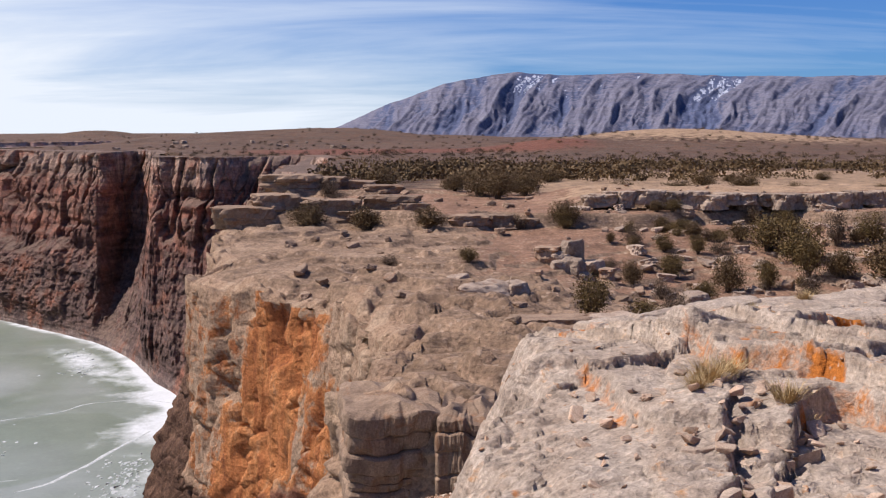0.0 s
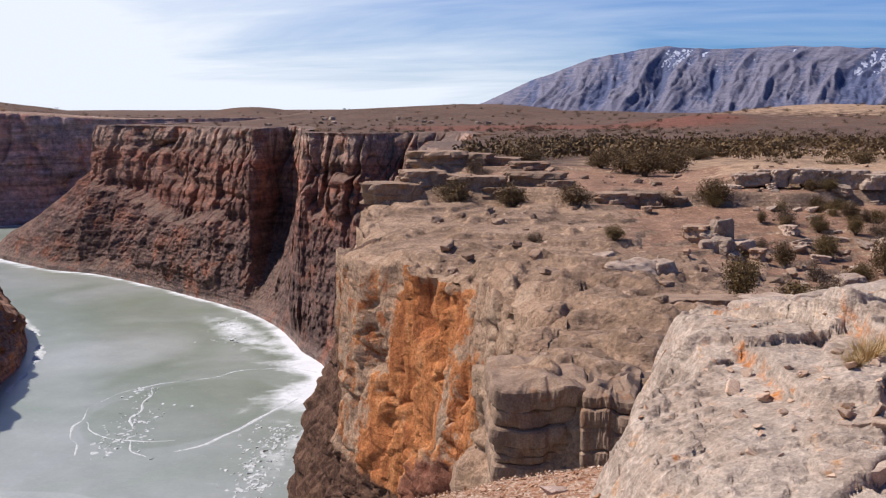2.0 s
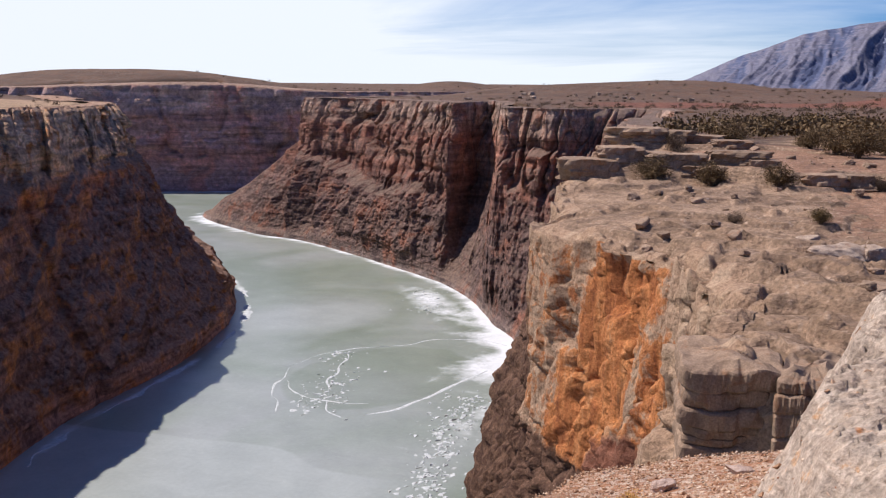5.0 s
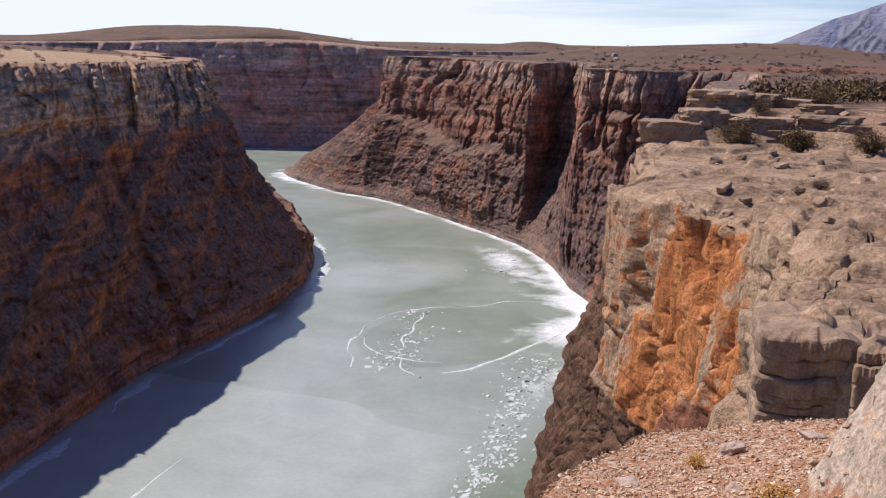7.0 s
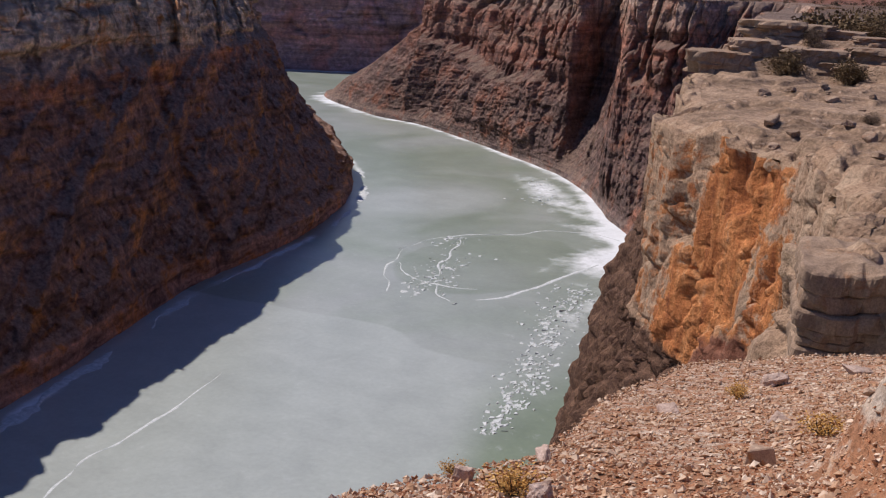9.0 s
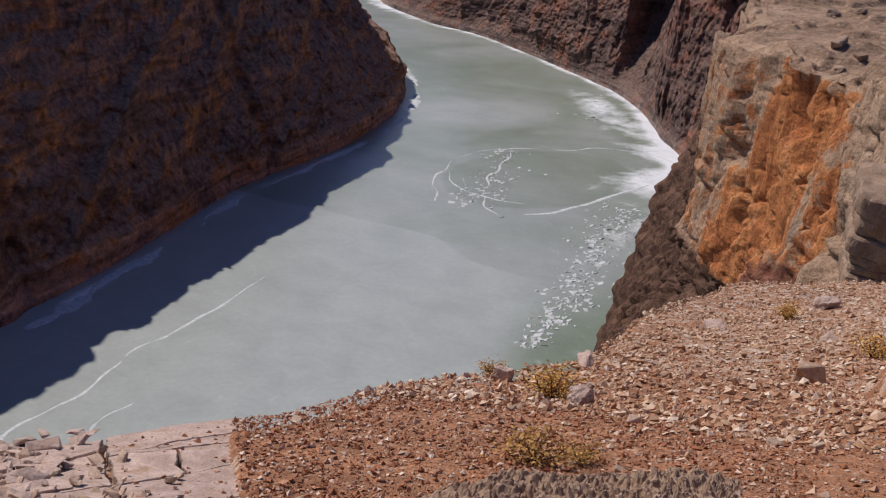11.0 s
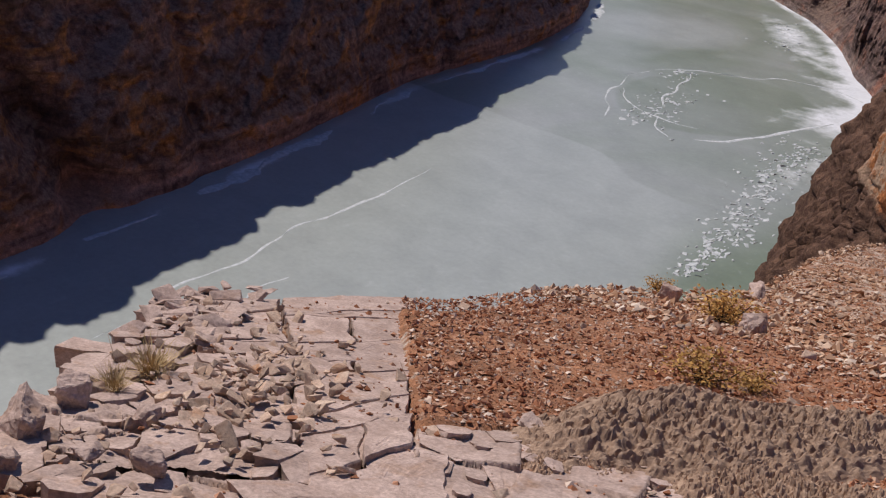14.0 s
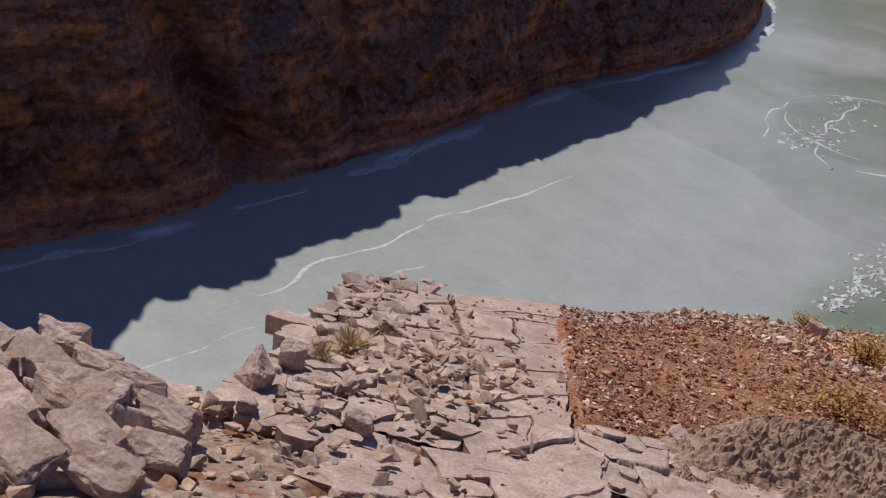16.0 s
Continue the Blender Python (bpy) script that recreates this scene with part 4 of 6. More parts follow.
ice_rubble("ice_rubble", [(-117, 300, 5, 40), (-119, 318, 7, 60), (-121, 338, 9, 90), (-126, 360, 9, 80), (-130, 385, 10, 90), (-134, 415, 12, 110), (-140, 445, 14, 110), (-225, 640, 14, 60), (-245, 680, 12, 60), (-228, 505, 9, 40), (-212, 455, 16, 70), (-205, 430, 12, 60)],
           "white broken plates of ice frozen into the river", 11)

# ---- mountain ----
# the blue of distant haze is painted into these base colours
MOUNT = ground_mix("haze_blue_wooded_slope", ((0.105, 0.128, 0.220), (0.075, 0.094, 0.175)), ((0.205, 0.195, 0.240), (0.155, 0.153, 0.210)), (0.075, 0.085, 0.125), 160.0, "bare", tints=(("snow", (0.50, 0.53, 0.62)),))
ang = np.radians(np.arange(-12, 62, 0.07))
rows = np.linspace(0, 1, 170)
A_, V_ = np.meshgrid(ang, rows, indexing="ij")
ridge = 4300 * np.tan(np.radians(np.interp(np.degrees(ang), [-12, -7, -5.6, -3, 0, 2.2, 4.2, 7, 9.9, 16, 22.8, 40, 62], [-0.6, -0.35, 0.1, 1.2, 2.25, 2.7, 2.95, 2.8, 2.95, 2.65, 2.45, 2.2, 1.2])))
ridge = ridge + 5 * fbm(ang * 60, 0.3, 1.0, 4)
R_ = 2500 + 1900 * V_ + 180 * np.sin(A_ * 9)
# spurs run down the slope and lean a little, with gullies between
lean = A_ * 42 - 2.0 * V_ + 0.6 * fbm(A_ * 7, V_ * 2, 1.0, 3)
spur = ridged(lean, V_ * 0.7, 3.3, 2) + 0.45 * ridged(lean * 2.1 + 3.5 * V_, V_ * 2.2, 5.1, 3) + 0.2 * ridged(lean * 7, V_ * 9, 2.1, 2)
prof = np.where(V_ < 0.85, (V_ / 0.85) ** 1.5, 1 - 0.25 * (V_ - 0.85) / 0.15)
high = np.maximum(ridge[:, None] + 34, 0)
z = -34 + high * prof + high * 0.135 * spur * np.sin(np.pi * np.clip(V_ / 0.86, 0, 1)) ** 0.8
snow = smooth(0.52, 0.66, V_) * smooth(0.86, 0.80, V_) * (0.12 + 1.9 * np.exp(-((np.degrees(A_) - 11.0) / 6.0) ** 2) + 0.6 * np.exp(-((np.degrees(A_) - 5) / 0.7) ** 2))
snow = snow * smooth(0.5, -0.3, spur) * (0.25 + 3.4 * fbm(A_ * 620, V_ * 34, 3.0, 3, 0.7))
# spur crests greyer and paler, gullies bluer and darker
bare = 0.35 + 0.5 * spur
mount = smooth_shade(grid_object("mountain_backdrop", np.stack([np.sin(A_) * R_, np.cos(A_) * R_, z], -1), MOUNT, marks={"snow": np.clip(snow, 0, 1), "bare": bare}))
tagged(mount, "long mountain with wooded spurs and snow patches, haze blue in its colours", "mountain", kind="structure")

# ---- things ----


def part(name, me, parent=None, label=""):
    ob = new(name, me)
    ob.parent = parent
    if label:
        ob["label"] = label
    return ob


def mesh_of(name, verts, faces, mat, smooth_faces=False):
    me = bpy.data.meshes.new(name)
    me.from_pydata([tuple(v) for v in verts], [], faces)
    me.materials.append(mat)
    if smooth_faces:
        me.polygons.foreach_set("use_smooth", np.ones(len(me.polygons), bool))
    me.update()
    return me


def hull_rock(name, seed, mat, count=16, blocky=0.7, chip=0.05, rough=0.0):
    """An angular stone of unit size: the hull of scattered points, its edges chipped; rough: broken surface."""
    rng = np.random.default_rng(seed)
    p = rng.uniform(-1, 1, (count, 3))
    p = np.sign(p) * np.abs(p) ** (1 - blocky * 0.75)
    p *= 0.5
    bm = bmesh.new()
    for q in p:
        bm.verts.new(q)
    got = bmesh.ops.convex_hull(bm, input=bm.verts)
    bmesh.ops.delete(bm, geom=list({v for v in got["geom_interior"] if isinstance(v, bmesh.types.BMVert)}), context="VERTS")
    bmesh.ops.dissolve_limit(bm, angle_limit=radians(9), verts=bm.verts, edges=bm.edges)
    if chip:
        bmesh.ops.bevel(bm, geom=list(bm.edges), offset=chip, segments=1, affect="EDGES", profile=0.6)
    if rough:
        bmesh.ops.triangulate(bm, faces=bm.faces)
        for _ in range(3):
            long = [e for e in bm.edges if e.calc_length() > 0.09]
            bmesh.ops.subdivide_edges(bm, edges=long, cuts=1)
            bmesh.ops.triangulate(bm, faces=bm.faces)
        for v in bm.verts:
            q = v.co * 4.0 + Vector((seed, 0, 0))
            v.co += v.co.normalized() * rough * (noise.noise(q) + 0.5 * noise.noise(q * 2.3) + 0.35 * noise.noise(q * 5.1))
    me = bpy.data.meshes.new(name)
    bm.to_mesh(me)
    bm.free()
    me.materials.append(mat)
    return me


def bedded_rock(name, seed, mat, beds, nu=44, square=4.0, ragged=0.10, notch=0.05, pleats=0.07):
    """A block of bedded limestone of unit size, standing on z = 0: beds of uneven thickness, notched between, worn on top."""
    rng = np.random.default_rng(seed)
    cuts = np.cumsum(rng.uniform(0.6, 1.6, beds))
    cuts = np.r_[0, cuts / cuts[-1]]
    zs, offs = [], []
    for k in range(beds):
        lo, hi, o = cuts[k], cuts[k + 1], rng.uniform(-0.07, 0.07) - 0.03 * k / beds
        for q, e in ((0.02, -notch), (0.12, 0.0), (0.5, 0.012), (0.88, 0.0), (0.98, -notch)):
            zs.append(lo + (hi - lo) * q)
            offs.append(o + e)
    a = np.linspace(0, 2 * np.pi, nu, endpoint=False)
    rad = 0.5 / (np.abs(np.cos(a)) ** square + np.abs(np.sin(a)) ** square) ** (1 / square)
    rows = []
    for zz, o in zip(zs, offs):
        r = rad * (1 + o * (1 + 1.2 * fbm(np.cos(a) * 2.2, np.sin(a) * 2.2 + seed, zz * 7, 2))) + ragged * fbm(np.cos(a) * 1.6 + seed, np.sin(a) * 1.6, zz * 2.5, 3) + pleats * fbm(np.cos(a) * 6, np.sin(a) * 6 + seed, zz * 9, 3)
        rows.append(np.stack([r * np.cos(a), r * np.sin(a), np.full(nu, zz) + 0.03 * fbm(np.cos(a) * 2, np.sin(a) * 2, seed + zz, 2)], -1))
    for q in (0.8, 0.55, 0.25, 0.02):
        last = rows[len(zs) - 1]
        x, y = last[:, 0] * q, last[:, 1] * q
        rows.append(np.stack([x, y, 1.0 + (0.2 + pleats) * 0.25 * fbm(x * 4 + seed, y * 4, 0.4, 2) + 0.02 * (1 - q)], -1))
    p = np.array(rows)
    n, m = p.shape[:2]
    faces = [(i * m + j, i * m + (j + 1) % m, (i + 1) * m + (j + 1) % m, (i + 1) * m + j) for i in range(n - 1) for j in range(m)]
    return mesh_of(name, p.reshape(-1, 3), faces, mat)


def placed(name, me, x, y, z, size, turn=(0, 0, 0), label="", category="", group=""):
    ob = new(name, me)
    ob.matrix_world = pose(x, y, z, *turn) @ Matrix.Diagonal((*size, 1))
    return tagged(ob, label, category, group)


def rock_paint(name, light, dark, stain, size, island=False, spread=(0.72, 1.22)):
    """Loose rock: two tones, stains on the faces and a difference from stone to stone."""
    mat, t, b, co = material(name)
    geo = t.nodes.new("ShaderNodeNewGeometry")
    place = geo.outputs["Position"]
    a = noise_tex(t, place, 2.5 / size, 6, 0.65, 0.5)
    f = noise_tex(t, place, 22.0 / size, 6, 0.7)
    s_ = noise_tex(t, place, 1.6 / size, 5, 0.6, 0.8)
    col = mix(t, ramp(t, a, [(0.38, 0.0), (0.62, 1.0)]), dark, light)
    col = mix(t, ramp(t, s_, [(0.56, 0.0), (0.70, 0.8)]), col, stain)
    if island:
        pick = geo.outputs["Random Per Island"]
    else:
        pick = t.nodes.new("ShaderNodeObjectInfo").outputs["Random"]
    col = mix(t, 1.0, col, ramp(t, pick, [(0.0, spread[0]), (1.0, spread[1])]), "MULTIPLY")
    col = mix(t, 1.0, col, ramp(t, f, [(0.28, 0.62), (0.72, 1.3)]), "MULTIPLY")
    t.links.new(col, b.inputs["Base Color"])
    h = math_node(t, "ADD", math_node(t, "MULTIPLY", f, 0.5), a)
    bump(t, b, h, 0.9, 0.03 * size)
    return mat


SLAB = rock_paint("pinkish_grey_limestone_slab", (0.50, 0.372, 0.305), (0.36, 0.258, 0.205), (0.34, 0.205, 0.125), 0.3, spread=(0.90, 1.08))
BLOCK = rock_paint("cream_limestone_block", (0.52, 0.40, 0.305), (0.41, 0.305, 0.225), (0.44, 0.20, 0.065), 0.35)
STONE = rock_paint("loose_cream_stone", (0.52, 0.385, 0.28), (0.40, 0.27, 0.19), (0.36, 0.17, 0.075), 0.25)
BOULDER = rock_paint("weathered_tan_boulder", (0.36, 0.25, 0.172), (0.25, 0.168, 0.115), (0.28, 0.13, 0.062), 1.6)
LEDGE = rock_paint("grey_cream_ledge_rock", (0.44, 0.335, 0.255), (0.31, 0.225, 0.165), (0.24, 0.13, 0.075), 1.2)
CRUST = rock_paint("dark_pitted_crusted_rock", (0.46, 0.318, 0.215), (0.32, 0.208, 0.137), (0.20, 0.125, 0.085), 0.06)


def gravel_paint(name, shades):
    mat, t, b, co = material(name)
    geo = t.nodes.new("ShaderNodeNewGeometry")
    col = ramp(t, geo.outputs["Random Per Island"], shades)
    t.links.new(col, b.inputs["Base Color"])
    return mat


GRAVEL = gravel_paint("rust_and_cream_gravel", [(0.0, (0.26, 0.105, 0.050)), (0.4, (0.36, 0.155, 0.078)), (0.66, (0.43, 0.225, 0.135)), (0.84, (0.52, 0.36, 0.25)), (1.0, (0.66, 0.53, 0.42))])
PALE_GRAVEL = gravel_paint("tan_and_cream_gravel", [(0.0, (0.34, 0.18, 0.095)), (0.35, (0.44, 0.27, 0.165)), (0.7, (0.52, 0.36, 0.245)), (1.0, (0.66, 0.54, 0.42))])


def smooth_near(x, y):
    return near_plane(np.asarray(x, float), np.asarray(y, float)) + 0.03 * fbm(np.asarray(x, float) / 1.2, np.asarray(y, float) / 1.2, 1.5, 2)


def near_z(x, y):
    if rock_zone(np.array(float(x)), np.array(float(y))):
        return float(smooth_near(x, y))
    return float(near_top(np.array(float(x)), np.array(float(y))))


def on_ledge(x, y, margin):
    d, side = edge_distance(np.atleast_1d(np.asarray(x, float)), np.atleast_1d(np.asarray(y, float)), near_line[::4, :2])
    return (side < 0) & (d > margin)


# gravel spread over the ledge, thicker away from the slabs


def gravel_field(name, n, box, low, high, seed, label, mat, margin=0.02):
    rng = np.random.default_rng(seed)
    x = rng.uniform(box[0], box[1], n * 3)
    y = box[2] + (box[3] - box[2]) * rng.uniform(0, 1, n * 3) ** 1.3
    ok = on_ledge(x, y, margin)
    lift = near_top(x, y) - near_plane(x, y)
    ok &= rng.uniform(0, 1, n * 3) < np.where(lift > 0.45, 0.12, 1.0)
    ok &= rng.uniform(-1, 1, n * 3) < fbm(x / 0.8, y / 0.8, 3.0, 3) * 1.6 + 0.8
    ok &= (rng.uniform(0, 1, n * 3) < 0.10) | ~rock_zone(x, y)
    x, y = x[ok][:n], y[ok][:n]
    n = len(x)
    size = low * (high / low) ** (rng.uniform(0, 1, n) ** 2.8)
    base = np.array([(1, 0, 0), (0, 1, 0), (-1, 0, 0), (0, -1, 0), (0, 0, 1), (0, 0, -1), ], float)
    tri = np.array([(0, 1, 4), (1, 2, 4), (2, 3, 4), (3, 0, 4), (1, 0, 5), (2, 1, 5), (3, 2, 5), (0, 3, 5)])
    p = base[None] * rng.uniform(0.55, 1.0, (n, 6, 1)) + rng.normal(0, 0.16, (n, 6, 3))
    p = p * np.stack([np.ones(n), rng.uniform(0.55, 1, n), rng.uniform(0.45, 0.95, n)], 1)[:, None]
    a = rng.uniform(0, 2 * np.pi, n)
    c, s_ = np.cos(a)[:, None], np.sin(a)[:, None]
    q = np.stack([p[..., 0] * c - p[..., 1] * s_, p[..., 0] * s_ + p[..., 1] * c, p[..., 2]], -1) * (0.5 * size)[:, None, None]
    tx, ty = rng.normal(0, 0.25, (2, n))
    q[..., 2] += q[..., 0] * (tx[:, None] + 0.22) + q[..., 1] * (ty[:, None] - 0.29)
    q += np.stack([x, y, np.where(rock_zone(x, y), smooth_near(x, y), near_top(x, y) - 0.12 * smooth(0.05, 0.15, rock_edge(x, y))) + 0.12 * size], 1)[:, None]
    faces = (tri[None] + 6 * np.arange(n)[:, None, None]).reshape(-1, 3)
    me = bpy.data.meshes.new(name)
    me.from_pydata(q.reshape(-1, 3).tolist(), [], faces.tolist())
    me.materials.append(mat)
    return tagged(new(name, me), label, "gravel", kind="stuff")


gravel_field("gravel", 17000, (-4.2, 1.2, 0.6, 8.5), 0.012, 0.06, 3, "rust and cream gravel on the ledge", GRAVEL)
gravel_field("gravel", 24000, (-3.6, -0.5, 1.7, 5.4), 0.008, 0.050, 6, "rust-red fine gravel beside the slabs", GRAVEL)
gravel_field("gravel", 22000, (-4.2, 3.0, 4.5, 19.5), 0.025, 0.11, 4, "coarse pale gravel towards the cliff edge", PALE_GRAVEL)

# loose stones that can be told apart
stone_meshes = [hull_rock("loose_stone", 40 + k, STONE, 13, 0.45, 0.04) for k in range(9)]
rng = np.random.default_rng(21)
made = 0
while made < 290:
    x, y = rng.uniform(-4.1, 0.9), 0.1 + 14 * rng.uniform() ** 1.9
    if not on_ledge(x, y, 0.05)[0]:
        continue
    g = 0.03 + 0.06 * rng.uniform() ** 2.5
    size = (g * rng.uniform(1.0, 1.7), g, g * rng.uniform(0.35, 0.75))
    placed("loose_stone", stone_meshes[made % 9], x, y, near_z(x, y) + 0.2 * size[2], size, (rng.uniform(-25, 25), rng.uniform(-25, 25), rng.uniform(0, 360)),
           "angular cream limestone stone lying on red gravel", "stone", "loose stones on the ledge")
    made += 1
# broken yellowish rubble between the slabs
for k in range(280):
    if k % 3 == 2:
        u, v = rng.uniform(-0.2, 2.3), rng.uniform(0.45, 1.35)
        x, y = -1.55 - 0.62 * u - 0.785 * v, 1.22 + 0.785 * u - 0.62 * v
    else:
        u, v = rng.normal(0, 0.42), rng.normal(0, 0.16)
        x, y = -2.46 + 0.62 * u - 0.78 * v, 1.58 - 0.78 * u - 0.62 * v
    if not on_ledge(x, y, 0.04)[0]:
        continue
    g = 0.018 + 0.042 * rng.uniform() ** 1.8
    size = (g * rng.uniform(1.1, 1.9), g, g * rng.uniform(0.5, 0.9))
    placed("rubble_stone", stone_meshes[k % 9], x, y, float(smooth_near(x, y)) + 0.012 + 0.02 * rng.uniform(), size, (rng.uniform(-35, 35), rng.uniform(-35, 35), rng.uniform(0, 360)),
           "small broken yellowish stone among the slabs", "stone", "rubble between the slabs")

# ---- fractured rock: plates that fit against one another ----


def cut_cell(poly, nx, ny, c):
    """Keeps the part of a polygon where nx * x + ny * y < c."""
    out = []
    for (ax, ay), (bx, by) in zip(poly, poly[1:] + poly[:1]):
        da, db = nx * ax + ny * ay - c, nx * bx + ny * by - c
        if da < 0:
            out.append((ax, ay))
        if da * db < 0:
            k = da / (da - db)
            out.append((ax + k * (bx - ax), ay + k * (by - ay)))
    return out


def warp(p, amp):
    """Bends outlines alike on both sides of a joint, so that plates still fit."""
    k = min(1.0, 0.05 / amp)
    x, y = p[:, 0] * k, p[:, 1] * k
    dx = amp * (vnoise(x * 4.1, y * 4.1, 1.7) + 0.5 * vnoise(x * 11, y * 11, 3.1))
    dy = amp * (vnoise(x * 4.1, y * 4.1, 9.7) + 0.5 * vnoise(x * 11, y * 11, 6.1))
    return p + np.c_[dx, dy]


def plates(name, parent, seeds, base, mat, seed, depth=0.16, amp=0.035, axis=(1.0, 0.0), squeeze=1.0, reach=1.0, label="", side=0.07, worn=1.0):
    """Broken plates about seeds of x, y, breadth, lift, tilt, gap: each one takes the ground nearest to it and stands clear of its neighbours.
    axis, squeeze: the way in which the joints run, and by how much plates are longer that way."""
    rng_ = np.random.default_rng(seed)
    turn_ = np.array([[axis[0], axis[1]], [-axis[1], axis[0]]])
    size = np.array([1 / squeeze, 1.0])
    pts = (np.array([q[:2] for q in seeds]) @ turn_.T) * size
    for i, (x, y, wide, lift, lean, gap) in enumerate(seeds):
        sx, sy = pts[i]
        r = wide * reach
        poly = [(sx + r * a * rng_.uniform(0.8, 1.05), sy + r * b * rng_.uniform(0.8, 1.05)) for a, b in ((-1, -0.55), (-0.55, -1), (0.55, -1), (1, -0.55), (1, 0.55), (0.55, 1), (-0.55, 1), (-1, 0.55))]
        order = np.argsort(((pts - pts[i]) ** 2).sum(1))[1:18]
        for o in order:
            nx, ny = pts[o] - pts[i]
            mx, my = (pts[o] + pts[i]) / 2
            poly = cut_cell(poly, nx, ny, nx * mx + ny * my)
            if len(poly) < 3:
                break
        if len(poly) < 3:
            continue
        # more points along each side, bent with the joints
        fine = []
        for (ax, ay), (bx, by) in zip(poly, poly[1:] + poly[:1]):
            m = max(1, int(math.hypot(bx - ax, by - ay) / side))
            fine += [(ax + (bx - ax) * k / m, ay + (by - ay) * k / m) for k in range(m)]
        p = warp((np.array(fine) / size) @ turn_, amp)
        n = len(p)
        if n < 4:
            continue
        c = p.mean(0)
        d = p - c
        ln = np.linalg.norm(d, axis=1)[:, None] + 1e-6
        tx, ty = rng_.normal(0, lean, 2)

        def ring(inset, drop, jitter):
            q = c + d * np.clip(1 - inset / ln, 0.12, 1) + rng_.normal(0, jitter, (n, 2))
            z = base(q[:, 0], q[:, 1]) + lift - drop + (q - c) @ (tx, ty) + 0.28 * amp * fbm(q[:, 0] * 0.32 / amp, q[:, 1] * 0.32 / amp, 0.5, 2)
            return np.c_[q, z]

        chip = worn * (0.004 + 0.022 * wide * rng_.uniform(0.4, 1.3))
        rings = [ring(gap * 0.6, depth + lift, 0), ring(gap, 0.2 * depth, 0.004), ring(gap + 0.25 * chip, 0.8 * chip, 0.004), ring(gap + chip, 0.0, 0.004), ring(gap + 0.22 * wide, -0.01 * wide, 0.004), ring(gap + 0.45 * wide, -0.015 * wide, 0.004)]
        v = np.vstack(rings) - np.r_[c, 0]
        faces = [(a * n + k, a * n + (k + 1) % n, (a + 1) * n + (k + 1) % n, (a + 1) * n + k) for a in range(5) for k in range(n)] + [tuple(range(5 * n, 6 * n))]
        ob = part(name, mesh_of(name, v, faces, mat), parent, label)
        ob.location = (c[0], c[1], 0)


along, across, corner = np.array((-0.62, 0.785)), np.array((-0.785, -0.62)), np.array((-1.55, 1.22))
rng = np.random.default_rng(5)
slab_seeds = []


def fill(n, box, wide, lift, lean, gap, test, into):
    """Adds up to n seeds inside a box where test holds, clear of those there."""
    x, y = rng.uniform(box[0], box[1], 3000), rng.uniform(box[2], box[3], 3000)
    w = wide[0] + (wide[1] - wide[0]) * rng.uniform(0, 1, 3000) ** 2
    ok = test(x, y)
    got = 0
    for px, py, pw in zip(x[ok], y[ok], w[ok]):
        if got >= n:
            break
        have = np.array(into) if into else np.zeros((0, 6))
        if len(have) and ((have[:, 0] - px) ** 2 + (have[:, 1] - py) ** 2 < (0.30 * (pw + have[:, 2])) ** 2).any():
            continue
        into.append((px, py, pw, rng.uniform(*lift), lean, gap * rng.uniform(0.5, 1.8)))
        got += 1


def rock_side(x, y):
    """The rocky part of the ledge, left of the gravel."""
    return (rock_edge(x, y) > 0.02) & on_ledge(x, y, 0.0)


def pocket(x, y):
    """The soil-filled gap between the ledge and the outcrop."""
    low = np.interp(x, [-2.5, -2.06, -1.84, -1.6, -1.3], [0.45, 0.25, 0.10, -0.30, -0.7])
    high = np.interp(x, [-2.5, -2.1, -1.7, -1.3, -1.0], [0.62, 0.60, 0.45, 0.20, 0.0])
    return (y > low) & (y < high)


def flagged(u, v):
    """Where the large flush slabs lie, along and across the ledge."""
    return (v > -0.02) & (u > -0.35) & ((v < 0.27 + 0.17 * u) | ((u > 1.25) & (v < 0.62 + 0.12 * u)))


def ledge(x, y):
    u, v = (x + 1.55) * -0.62 + (y - 1.22) * 0.785, (x + 1.55) * -0.785 - (y - 1.22) * 0.62
    return rock_side(x, y) & ~flagged(u, v) & ((x + 2.48) ** 2 + (y - 1.60) ** 2 > 0.26**2) & ~pocket(x, y) & (y > np.interp(x, [-2.5, -2.1, -1.7, -1.3, -1.0], [0.62, 0.60, 0.45, 0.20, 0.0]))


